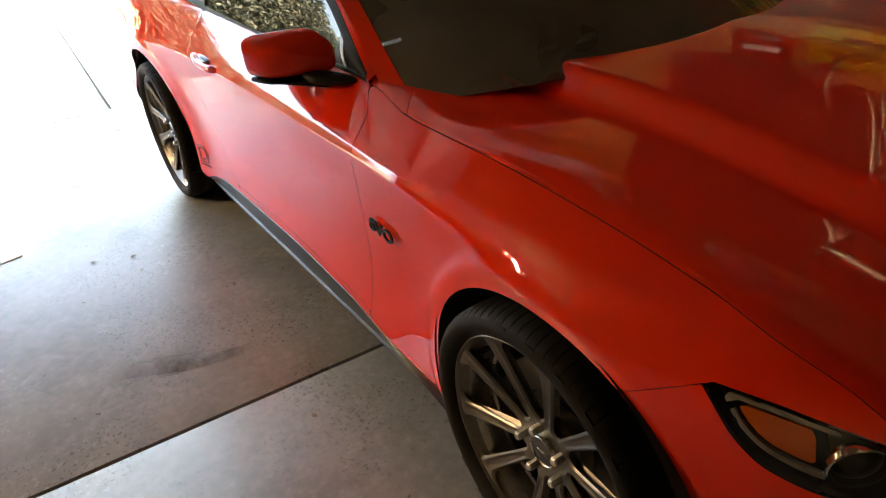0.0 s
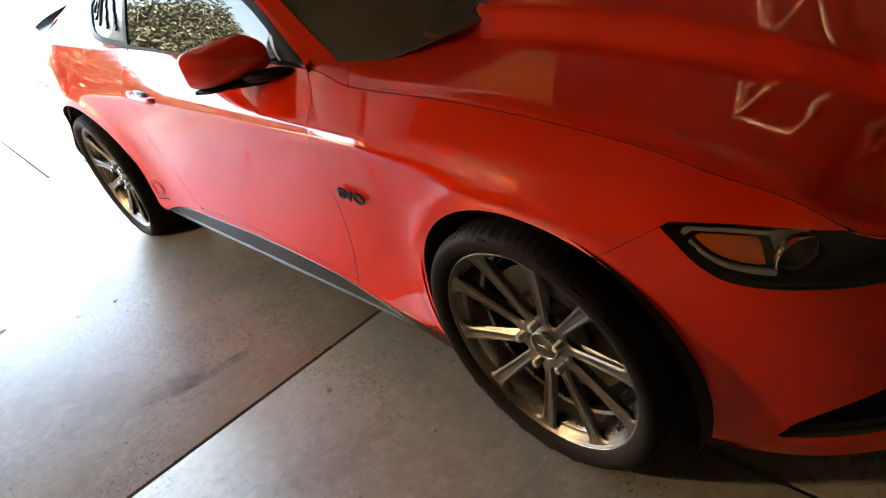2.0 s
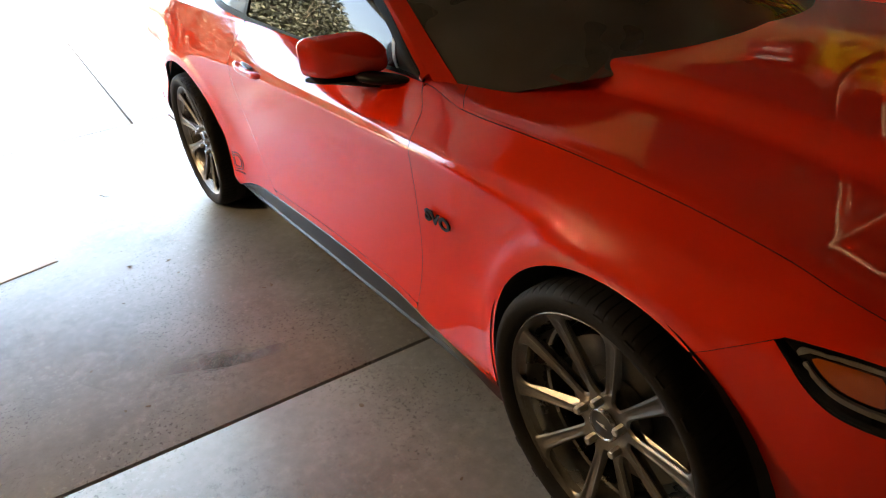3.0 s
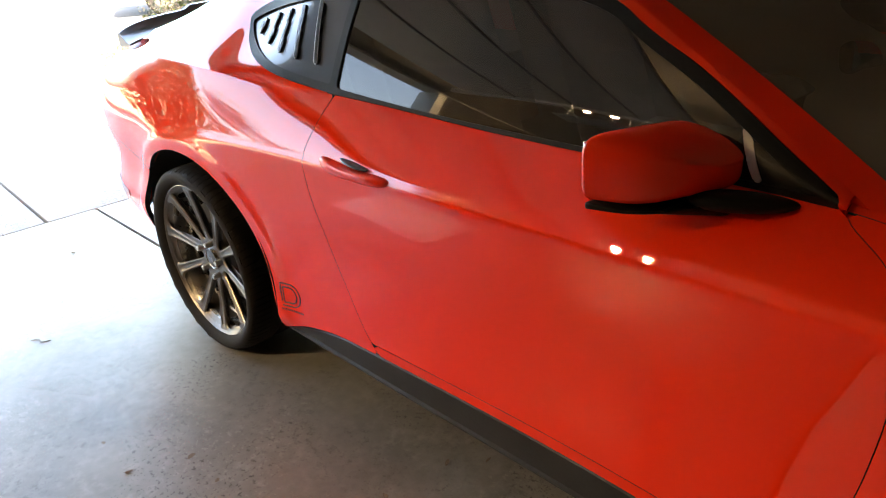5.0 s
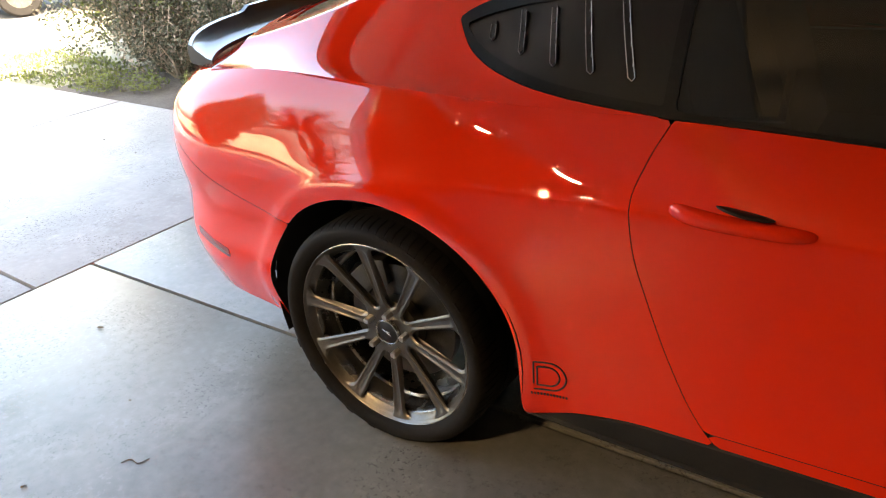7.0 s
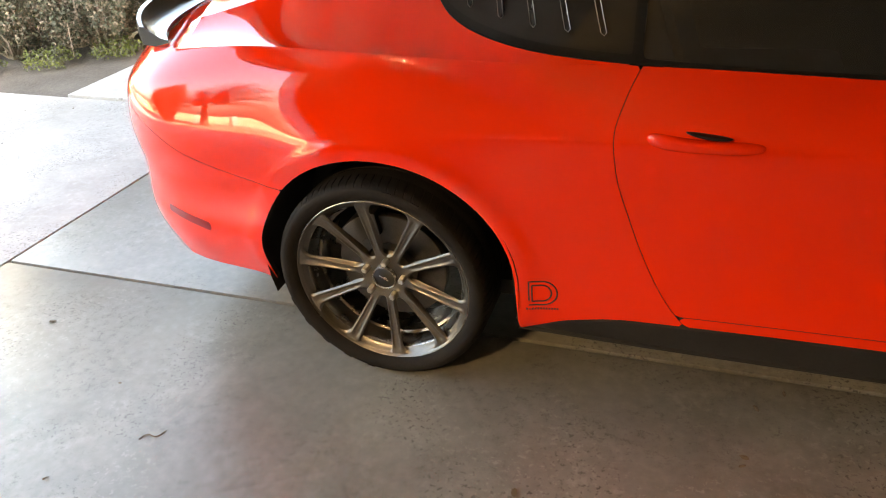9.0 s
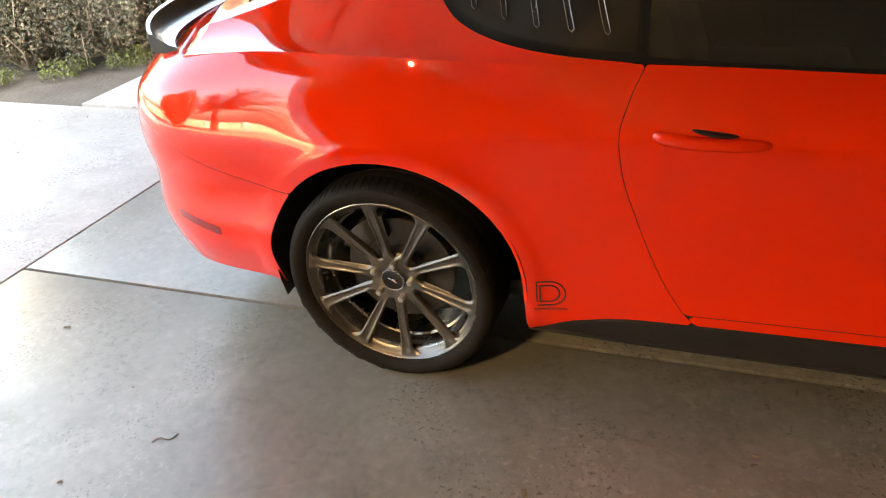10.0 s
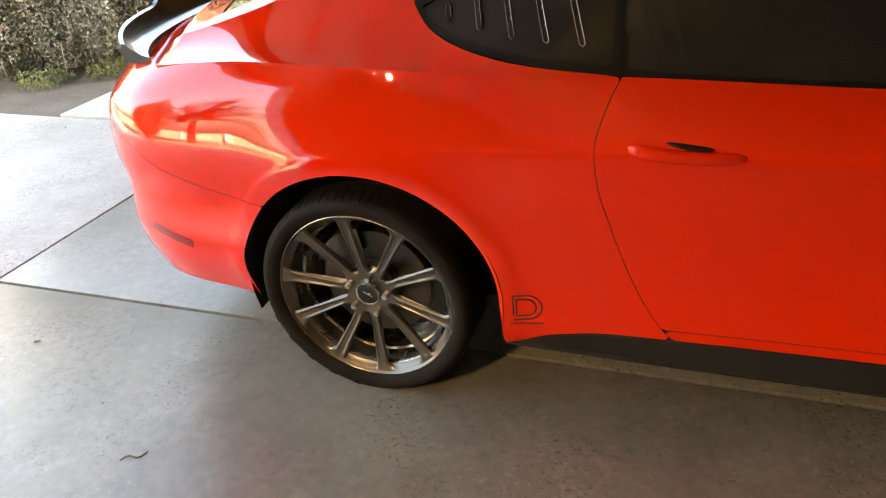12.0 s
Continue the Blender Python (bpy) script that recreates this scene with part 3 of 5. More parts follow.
arch_f, arch_r = ARCH_F - np.hypot(X - AXLE_F, Z - HUB), ARCH_R - np.hypot(X - AXLE_R, Z - HUB)
well_f = np.where(Z < HUB, np.maximum(arch_f, ARCH_F - 0.03 * (HUB - Z) / 0.15 - np.abs(X - AXLE_F)), arch_f)
well_r = np.where(Z < HUB, np.maximum(arch_r, ARCH_R + 0.008 * (HUB - Z) / 0.15 - np.abs(X - AXLE_R)), arch_r)
lower = (BV - 6) * np.where(BV < 6, 0.1, 0.02)
split_f = X - (3.05 + (Z - 0.722) * 1.7 + np.maximum(0.64 - Z, 0) * 1.2)
lamp_low = curve((3.02, 0.75), (3.05, 0.722), (3.075, 0.699), (3.112, 0.656), (3.15, 0.627), (3.205, 0.612), (3.268, 0.604), (3.33, 0.597), (NOSE, 0.59))
lamp_top = curve((3.02, 0.715), (3.05, 0.723), (3.065, 0.728), (3.137, 0.725), (3.218, 0.713), (3.303, 0.7), (3.45, 0.66), (NOSE, 0.63))
above_lamp = np.maximum.reduce([lamp_top(X) - Z, 0.42 - np.abs(Y), 3.02 - X])
lamp = np.maximum.reduce([3.04 - X, lamp_low(X) - Z, Z - np.minimum(lamp_top(X), belt_z(X) - 0.004), np.abs(Y) * -1 + 0.42])
grille = np.maximum.reduce([np.abs(Y) - 0.42, Z - 0.6, 0.42 - Z, 3.2 - X])
intake = np.maximum.reduce([np.abs(Y) - 0.72, Z - 0.36 - (0.2 - (np.abs(Y) - 0.2) * 0.1) * 0.2, 0.24 - Z, 3.25 - X])
fog = np.maximum.reduce([0.46 - np.abs(Y), np.abs(Y) - 0.822, Z - 0.248 - np.minimum(0.34 * np.sqrt(np.clip(0.822 - np.abs(Y), 0, 1)), 0.13), 0.246 - Z, 3.1 - X])
hood_line = curve((0, 2.385), (0.22, 2.325), (0.43, 2.245), (0.55, 2.1), (0.66, 1.99), (0.70, 2.02), (0.80, 2.135))
hood_back = hood_line(np.abs(Y))
deck_front = -0.5 - 0.13 * (1 - np.clip(np.abs(Y) / 0.7, 0, 1) ** 2)
tail_lamp = np.maximum.reduce([X + 0.93, 0.795 - Z, Z - 0.925, 0.3 - np.abs(Y)])

door_low = sill_z(X) + 0.03

car = thing("car", "glossy red-orange two-door sports coupe parked on the garage floor", "car")
for s in (-1, 1):
    door = skin("door", [sheet(BP, BN, np.maximum.reduce([rear_gap(Z) - X, X - front_gap(Z), door_low - Z, lower]) + GAP)], PAINT, car, "glossy red-orange door with a crease line", side=s, gap_shade=True)
    skin("rocker_panel", [sheet(BP, BN, np.maximum.reduce([rear_gap(Z) - X, X - front_gap(Z), sill_z(X) - Z, Z - door_low]) + GAP)], PAINT, car, "narrow red-orange rocker strip under the door", side=s, gap_shade=True)
    fender = skin("front_fender", [sheet(BP, BN, np.maximum.reduce([front_gap(Z) - X, well_f, np.minimum(split_f, above_lamp), lower, sill_z(X) - Z, lamp * -1 - 0.004]) + GAP),
                                  sheet(BP, BN, np.maximum.reduce([1.89 - X, X - hood_back, 6.0 - BV - 1e-4, BV - 7.9]) + GAP)], PAINT, car, side=s, gap_shade=True)
    skin("quarter_panel", [sheet(BP, BN, np.maximum.reduce([X - rear_gap(Z), well_r, bumper_gap_r(X) - Z, sill_z(X) - Z, BV - 6.0, -tail_lamp]) + GAP),
                           sheet(BP, BN, np.maximum.reduce([BV - 7.7, 6.0 - BV - 1e-4, X + 0.45, bumper_gap_r(X) - Z, -tail_lamp]) + 1e-4)], PAINT, car, "glossy red-orange rear haunch", side=s, gap_shade=True)
    bm = bmesh.new()
    rows = []
    for x in np.linspace(0.386, 2.335, 80):
        w, z = float(plan_w(x)), float(sill_z(x))
        edge = min(1.0, (x - 0.36) / 0.25, (2.38 - x) / 0.25)
        low = float(skirt_low(x))
        foot_y = min(w - 0.014, 0.88)
        sec = [(w - 0.045, z + 0.006), (w - 0.022, z - 0.001), (w - 0.014, z - 0.008 * edge), (foot_y - 0.004, low + 0.012), (foot_y + 0.003, low + 0.008),
               (foot_y + 0.003, low + 0.003), (foot_y, low), (foot_y - 0.06, low - 0.002)]
        rows.append([bm.verts.new((x, s * a, b)) for a, b in sec])
    for p, q in zip(rows, rows[1:]):
        for k in range(7):
            bm.faces.new((p[k], p[k + 1], q[k + 1], q[k]))
    bm.faces.new(rows[0]), bm.faces.new(rows[-1])
    part("side_skirt", bm, SKIRT_BLACK, car, "matt black side skirt", 40)
    skin("headlight_housing", [sheet(BP, BN, lamp + 0.001)], BLACK_GLOSS, car, "black headlight housing", side=s, sink=0.045)
    lens = skin("headlight_lens", [sheet(BP, BN, lamp + 0.003)], GLASS_CLEAR, car, side=s, lip=0.004)
    lens.visible_shadow = False
    for name, prof, mat in (("lamp_ring", [(0.041, 0.012), (0.0425, 0.001), (0.041, -0.001), (0.0395, 0.002), (0.037, 0.02)], CHROME), ("projector_lens", [(0, -0.004), (0.016, -0.001), (0.03, 0.008), (0.037, 0.02)], BLACK_GLOSS)):
        bm = bmesh.new()
        lathe(bm, prof, 36, pose(3.25, s * 0.797, 0.66, 0, 0, 52 if s < 0 else 128) @ pose(0, 0, 0, 8, 0, 0))
        part(name, bm, mat, car, "", 40)
    amber = np.maximum.reduce([Z - lamp_top(X) + 0.015, X - 3.198 + (Z - 0.7) * 0.25, 3.1 - X, lamp_low(X) + 0.044 - Z])
    skin("turn_signal", [sheet(BP, BN, amber)], AMBER, car, "amber turn signal", side=s, sink=0.006, lip=0.01)
    under = np.maximum.reduce([lamp_low(X) + 0.023 - Z, Z - lamp_low(X) - 0.033, 3.082 - X, X - 3.225, Z - lamp_top(X) + 0.006])
    over = np.maximum.reduce([lamp_top(X) - 0.012 - Z, Z - lamp_top(X) + 0.006, 3.085 - X, X - 3.225])
    skin("headlight_trim", [sheet(BP, BN, np.minimum(under, over))], LAMP_GREY, car, "pale grey headlight trim", side=s, sink=0.007, lip=0.008)
    bowl = np.maximum.reduce([Z - lamp_top(X) + 0.008, 3.213 - X - (Z - 0.69) * 0.4, X - 3.262, 0.652 - Z])
    skin("lamp_reflector", [sheet(BP, BN, bowl)], LAMP_GREY, car, "pale lamp reflector", side=s, sink=0.03, lip=0.004)
    skin("tail_light", [sheet(BP, BN, tail_lamp + 0.002)], TAIL_RED, car, side=s)
    skin("side_marker", [sheet(BP, BN, np.maximum.reduce([np.abs(X + 0.655) - 0.085, np.abs(Z - 0.47 - (X + 0.655) * -0.2) - 0.011 - (X + 0.74) * 0.02]))], TAIL_RED, car, "dark red side marker lamp", side=s, sink=-0.002)
skin("hood", [sheet(BP, BN, np.maximum.reduce([(6.0 - BV) * 0.02, hood_back - X, X - (NOSE - 0.06)]) + GAP)], PAINT, car, "red-orange hood with a raised centre", side=0, gap_shade=True)
skin("trunk_lid", [sheet(BP, BN, np.maximum.reduce([7.7 - BV, X - deck_front - 0.06, bumper_gap_r(X) + 0.02 - Z]) + GAP)], PAINT, car, side=0, gap_shade=True)
skin("front_bumper", [sheet(BP, BN, np.maximum.reduce([-split_f, -above_lamp, well_f, np.where(X < NOSE - 0.06, BV - 6, BV - 11.5), -lamp, -grille, -fog]) + GAP)], PAINT, car, "red-orange front bumper", side=0, gap_shade=True)
for s in (-1, 1):
    skin("cowl_side", [sheet(BP, BN, np.maximum.reduce([1.86 - X, X - 2.2, (5.2 - BV) * 0.1, (BV - 8.4) * 0.1]))], PAINT, car, side=s, sink=0.006, lip=0.004)
skin("grille", [sheet(BP, BN, grille + 0.001)], BLACK_SATIN, car, side=0, sink=0.04)
for s in (-1, 1):
    skin("fog_intake", [sheet(BP, BN, fog + 0.001)], BLACK_SATIN, car, side=s, sink=0.03)
skin("rear_bumper", [sheet(BP, BN, np.maximum.reduce([X - AXLE_R, well_r, Z - bumper_line(X), lower, -tail_lamp]) + GAP)], PAINT, car, "red-orange rear bumper", side=0, gap_shade=True)

# cabin: glass, pillars, roof
win_low = curve((0.1, 1.18), (0.15, 1.1), (0.2, 1.056), (0.3, 1.02), (0.63, 0.966), (1.19, 0.926), (1.92, 0.908))
win_high = curve((0.12, 1.06), (0.15, 1.094), (0.27, 1.136), (0.455, 1.168), (0.64, 1.192), (0.87, 1.204), (1.18, 1.2), (1.34, 1.18), (1.417, 1.158), (1.5, 1.114), (1.617, 1.057), (1.805, 0.946), (1.92, 0.88))
win_top = win_high(CU)
below = np.where(CU > 0.655, -1.0, win_low(CU) - 0.01 - CZ)
frame_area = np.maximum.reduce([below, CZ - win_top - 0.019, 0.128 - CU, CV - 0.985, CU - 1.885])
window = np.maximum.reduce([win_low(CU) - CZ, CZ - win_top, 0.14 - CU, CV - 0.97, CU - 1.875])
shield = np.maximum.reduce([1.05 - CV, 1.2 - CU])
back_glass = np.maximum.reduce([1.12 - CV, CU - 0.06, -0.5 - CU])
roof = np.maximum.reduce([-frame_area, -shield, -back_glass, np.where(CV < 0.99, CU - 1.9, -1.0)])
skin("roof", [sheet(CP, CN, roof + 0.001)], PAINT, car, "red-orange roof and pillars", side=0, lip=0.012)
skin("windshield", [sheet(CP, CN, shield + 0.001)], GLASS_SHIELD, car, "dark curved windshield", side=0, lip=0.004, sink=0.003)
skin("rear_window", [sheet(CP, CN, back_glass + 0.001)], GLASS_DARK, car, "dark tinted rear window", side=0, lip=0.004, sink=0.003)
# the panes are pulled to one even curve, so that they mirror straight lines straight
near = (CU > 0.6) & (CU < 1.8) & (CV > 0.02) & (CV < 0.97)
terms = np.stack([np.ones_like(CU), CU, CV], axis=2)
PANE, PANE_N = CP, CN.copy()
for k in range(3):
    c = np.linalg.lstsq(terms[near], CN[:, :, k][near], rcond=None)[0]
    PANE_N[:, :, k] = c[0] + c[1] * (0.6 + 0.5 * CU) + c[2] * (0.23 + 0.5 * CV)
for s in (-1, 1):
    quarter = np.maximum.reduce([window + 0.009, CU - 0.66])
    doorwin = np.maximum.reduce([window + 0.004, 0.684 - CU])
    post = CU - 1.72 - (1.0 - CZ) * 0.45
    skin("window_trim", [sheet(CP, CN, np.maximum(frame_area, -np.minimum(quarter, doorwin)))], BLACK_SATIN, car, "black window surround", side=s, lip=0.012, sink=-0.001)
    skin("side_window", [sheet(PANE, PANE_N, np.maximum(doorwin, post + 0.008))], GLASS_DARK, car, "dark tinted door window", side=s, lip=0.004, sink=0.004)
    skin("sail_window", [sheet(CP, CN, np.maximum(doorwin, 0.008 - post))], BLACK_GLOSS, car, "small black sail panel", side=s, lip=0.004, sink=0.003)
    skin("window_post", [sheet(CP, CN, np.maximum(doorwin, np.abs(post) - 0.008))], LAMP_GREY, car, "thin pale grey window post", side=s, lip=0.006, sink=0.001)
    louvre = skin("window_louvre", [sheet(CP, CN, quarter - 0.002)], BLACK_GLOSS, car, "gloss black slatted quarter window louvre", side=s, lip=0.006, sink=0.005)
    for k in range(5):
        u0 = 0.262 + 0.082 * k
        slat = np.maximum.reduce([quarter + 0.012, (1.064, 1.046, 1.031, 1.022, 1.013)[k] - CZ, np.abs(CU - u0 - (1.02 - CZ) * 0.32) - 0.0065])
        sh = sheet(CP, CN, slat)
        if len(sh[2]):
            ridge = skin("slat", [sh], BLACK_GLOSS, louvre, side=s, sink=-0.001, lip=0.007)
            low = float(sh[0][:, 2].min())
            bead = []
            for du, zs in ((-0.0068, np.linspace(0.2, 0.005, 9)), (0.0, [-0.001]), (0.0068, np.linspace(0.005, 0.2, 9))):
                for dz in zs:
                    z = low + dz
                    u = u0 + (1.02 - z) * 0.32 + du
                    steps = np.linspace(0, 1, 80)
                    line_y, line_z, _ = cabin_side(np.full(80, u), steps)
                    v = float(np.interp(z, line_z, steps))
                    if 0.02 < v < 0.9 and z < float(win_high(u)) - 0.012:
                        y = float(np.interp(z, line_z, line_y))
                        bead.append((u, s * (y + 0.003), z + 0.001))
            # a pale bead draws the highlight along the black slat's edge
            bm = bmesh.new()
            tube(bm, bead, 0.0011, 5)
            part("slat_edge", bm, STEEL, ridge, "thin pale line standing in for the slat's lit edge", 60)


def solid(name, mat, fn, nu, nv, parent, label="", closed_u=True):
    """A closed rounded form from a function of two angles."""
    bm = bmesh.new()
    vs = [[bm.verts.new(fn(2 * math.pi * i / nu, -math.pi / 2 + math.pi * j / nv)) for j in range(nv + 1)] for i in range(nu)]
    for i in range(nu):
        for j in range(nv):
            bm.faces.new((vs[i][j], vs[(i + 1) % nu][j], vs[(i + 1) % nu][j + 1], vs[i][j + 1]))
    bmesh.ops.remove_doubles(bm, verts=bm.verts, dist=1e-5)
    return part(name, bm, mat, parent, label, 180)


def power(v, e):
    return math.copysign(abs(v) ** e, v)


# mirrors: a painted shell on a black foot
for s in (-1, 1):
    def housing(a, b, s=s, z0=0.903, z1=1.018, grow=0.0):
        """A rim like a rounded rectangle, blown out forwards to a low blunt nose."""
        q = max(min((b + math.pi / 2) / math.pi, 1), 0)
        out = min(q / 0.12, 1) if q < 0.12 else (1 - ((q - 0.12) / 0.88) ** 4.5) ** 0.5
        q2 = max(q - 0.12, 0) / 0.88
        if q < 0.12:
            out = 0.94 * (q / 0.1) if q < 0.1 else 0.94 + 0.06 * (q - 0.1) / 0.02
        e, f = power(math.cos(a), 0.36), power(math.sin(a), 0.4)
        zc, zh = (z0 + z1) / 2, (z1 - z0) / 2
        rim = (1.594 - 0.046 * e * out, 0.87 + (0.092 + grow) * e * out, zc + zh * f * out)
        return (rim[0] + 0.118 * q2 ** 0.9 + 0.012 * (out if q < 0.12 else 1), s * (rim[1] - 0.03 * q2), rim[2] - (0.02 + 0.026 * (1 - e)) * q2 ** 1.5 * max(f, 0) * out)
    mirror_cap = solid("mirror", PAINT, housing, 48, 40, car, "red-orange door mirror with a black foot")
    solid("mirror_base", BLACK_SATIN, lambda a, b, s=s: housing(a, b, s, 0.89, 0.906, -0.006), 40, 28, mirror_cap, "black lower mirror edge")

    def foot(a, b, s=s):
        c, d, e = power(math.cos(b), 0.6) * math.cos(a), power(math.cos(b), 0.6) * math.sin(a), math.sin(b)
        return (1.76 + 0.07 * c + 0.024 * d, s * (0.805 - 0.05 * c + 0.024 * d), 0.9 + (0.014 - 0.004 * c) * e - 0.006 * c)
    solid("mirror_foot", BLACK_SATIN, foot, 24, 12, mirror_cap, "black mirror foot")
    bm = bmesh.new()
    box(bm, -0.002, 0.002, -0.086, 0.086, -0.044, 0.044, 0.0015, pose(1.591, s * 0.87, 0.96, 0, 0, s * 25))
    part("mirror_glass", bm, CHROME, mirror_cap)

# door handles: a dished cup with a bar across it; a black lens paints the cup's shade
for s in (-1, 1):
    def bar(a, b, s=s):
        c, d, e = math.cos(b) * math.cos(a), math.cos(b) * math.sin(a), math.sin(b)
        return (0.842 + 0.13 * power(c, 0.75), s * (0.897 + 0.017 * power(d, 0.8) - 0.008 * (c ** 4)), 0.8 + (0.02 if e < 0 else 0.009 + 0.016 * abs(c) ** 1.6) * power(e, 0.8) * (1 - 0.2 * c) - 0.006 * c)
    handle = solid("door_handle", PAINT, bar, 36, 16, car, "body-coloured door handle")

    def cup(a, b, s=s):
        c, d, e = math.cos(b) * math.cos(a), math.cos(b) * math.sin(a), math.sin(b)
        return (0.85 + 0.052 * c, s * (0.89 + 0.012 * d), 0.817 + 0.006 * e - 0.006 * c + 0.003 * c * c)
    solid("recess_shade", BLACK_GLOSS, cup, 28, 14, handle, "black lens painting the shade in the handle recess")

# wheel wells, floor pan and cabin
bm = bmesh.new()
for ax, R in ((AXLE_F, ARCH_F), (AXLE_R, ARCH_R)):
    for s in (-1, 1):
        prof = [(R + 0.012, s * 0.918), (R + 0.012, s * 0.6), (0.02, s * 0.6)]
        b2 = bmesh.new()
        lathe(b2, prof, 48)
        bmesh.ops.bisect_plane(b2, geom=list(b2.verts) + list(b2.edges) + list(b2.faces), plane_co=(0, 0, -0.105), plane_no=(0, 0, -1), clear_outer=True)
        merge(bm, b2, Matrix.Translation((ax, 0, HUB)))
box(bm, -0.95, 3.3, -0.6, 0.6, 0.19, 0.24)
box(bm, 0.4, 2.32, -0.83, 0.83, 0.15, 0.24)
part("wheel_well", bm, LINER_AND_GAP_SHADE, car, "black wheel well liner")

bm = bmesh.new()
box(bm, 1.55, 2.0, -0.7, 0.7, 0.6, 0.9, 0.05)
part("dashboard", bm, CABIN, car)
bm = bmesh.new()
lathe(bm, [(0.185 + 0.014 * math.cos(a), 0.014 * math.sin(a)) for a in np.linspace(0, 2 * math.pi, 9)[:-1]], 40, pose(1.45, 0.37, 0.88, 0, 0, 90) @ pose(0, 0, 0, -25, 0, 0), True)
box(bm, 1.42, 1.5, 0.3, 0.44, 0.84, 0.92, 0.02)
part("steering_wheel", bm, CABIN, car)
for y in (-0.37, 0.37):
    bm = bmesh.new()
    box(bm, 0.75, 1.3, y - 0.26, y + 0.26, 0.42, 0.58, 0.05)
    box(bm, -0.09, 0.09, y - 0.25, y + 0.25, 0, 0.68, 0.06, pose(0.72, 0, 0.5, 0, -18, 0))
    box(bm, -0.06, 0.06, y - 0.13, y + 0.13, 0.68, 0.86, 0.04, pose(0.72, 0, 0.5, 0, -18, 0))
    part("seat", bm, CABIN, car, "black car seat")
bm = bmesh.new()
box(bm, -0.45, 0.35, -0.68, 0.68, 0.55, 0.85, 0.05)
box(bm, 0.35, 2.0, -0.8, -0.76, 0.3, 0.82)
box(bm, 0.35, 2.0, 0.76, 0.8, 0.3, 0.82)
box(bm, 0.2, 2.05, -0.8, 0.8, 0.25, 0.3)
part("cabin_lining", bm, CABIN, car)
bm = bmesh.new()
box(bm, 1.96, 2.2, -0.7, 0.7, 0.84, 0.87, 0.01)
part("cowl", bm, BLACK_SATIN, car)

# rear spoiler: a black lip that sweeps across the deck and turns up at its ends
bm = bmesh.new()
rows = []
N_SP = 61
for i in range(N_SP):
    t = -1 + 2 * i / (N_SP - 1)
    y = 0.735 * t
    x = -0.955 + 0.07 * abs(t) ** 2 + 0.11 * abs(t) ** 6
    z = 0.995 - 0.014 * abs(t) ** 2 - 0.008 * abs(t) ** 8
    tall = (0.066 - 0.016 * float(ramp(abs(t), 0.46, 0.52))) * (1 - 0.25 * abs(t) ** 6)
    chord = 0.155 * (1 - 0.2 * abs(t) ** 5)
    sec = [(chord * 0.62, -0.012), (chord * 0.6, -0.001), (chord * 0.4, 0.005), (chord * 0.22, 0.018), (chord * 0.08, tall * 0.72), (0.0, tall), (-0.016, tall + 0.002), (-0.026, tall * 0.5), (-0.02, -0.014), (chord * 0.3, -0.022)]
    rows.append([bm.verts.new((x + a, y, z + b)) for a, b in sec])
for p, q in zip(rows, rows[1:]):
    for k in range(len(p)):
        bm.faces.new((p[k], p[(k + 1) % len(p)], q[(k + 1) % len(p)], q[k]))
bm.faces.new(rows[0]), bm.faces.new(rows[-1])
part("spoiler", bm, BLACK_GLOSS, car, "gloss black rear lip spoiler", 40)

def beside(x, z):
    """The distance of the car's flank from the centre plane at a place along it and up."""
    d = np.hypot(X[:, :60] - x, Z[:, :60] - z)
    k = np.argpartition(d.ravel(), 4)[:4]
    w = 1 / (d.ravel()[k] + 1e-4)
    return float((np.abs(Y[:, :60]).ravel()[k] * w).sum() / w.sum())


# dark badge letters on the front fenders and a decal behind the doors
for s in (-1, 1):
    bm = lettering("SVO", 0.052, 0.002)
    bm.transform(Matrix.Translation((2.146, s * 0.913, 0.628)) @ (pose(0, 0, 0, 90, 0, 0) if s < 0 else pose(0, 0, 0, 90, 0, 180)) @ pose(0, 0, 0, 0, 0, -3) @ Matrix.Diagonal((1.15, 0.85, 1, 1)))
    part("badge", bm, BLACK_SATIN, car, "black fender badge", 30)
    bm = bmesh.new()
    for r in (0.038, 0.026):
        x0, x1 = 0.452 - r * 0.7, 0.452 + r * 0.3
        out = [(x0, r), (x1, r)] + [(x1 + r * math.sin(a), r * math.cos(a)) for a in np.linspace(0.2, math.pi - 0.2, 12)] + [(x1, -r), (x0, -r)]
        tube(bm, [(x, s * (beside(x, 0.338 + z) - 0.0003), 0.338 + z) for x, z in out], 0.0024, 6)
        tube(bm, [(x0, s * (beside(x0, 0.338 + z) - 0.0003), 0.338 + z) for z in np.linspace(r, -r if r < 0.03 else -0.6 * r, 6)], 0.0024, 6)
    for k in range(12):
        y = s * beside(0.42 + 0.0075 * k, 0.287)
        box(bm, 0.418 + 0.0075 * k, 0.4225 + 0.0075 * k, y - 0.001, y + 0.001, 0.284, 0.29)
    part("decal", bm, SIGN_BLACK, car, "thin black line decal", 60)


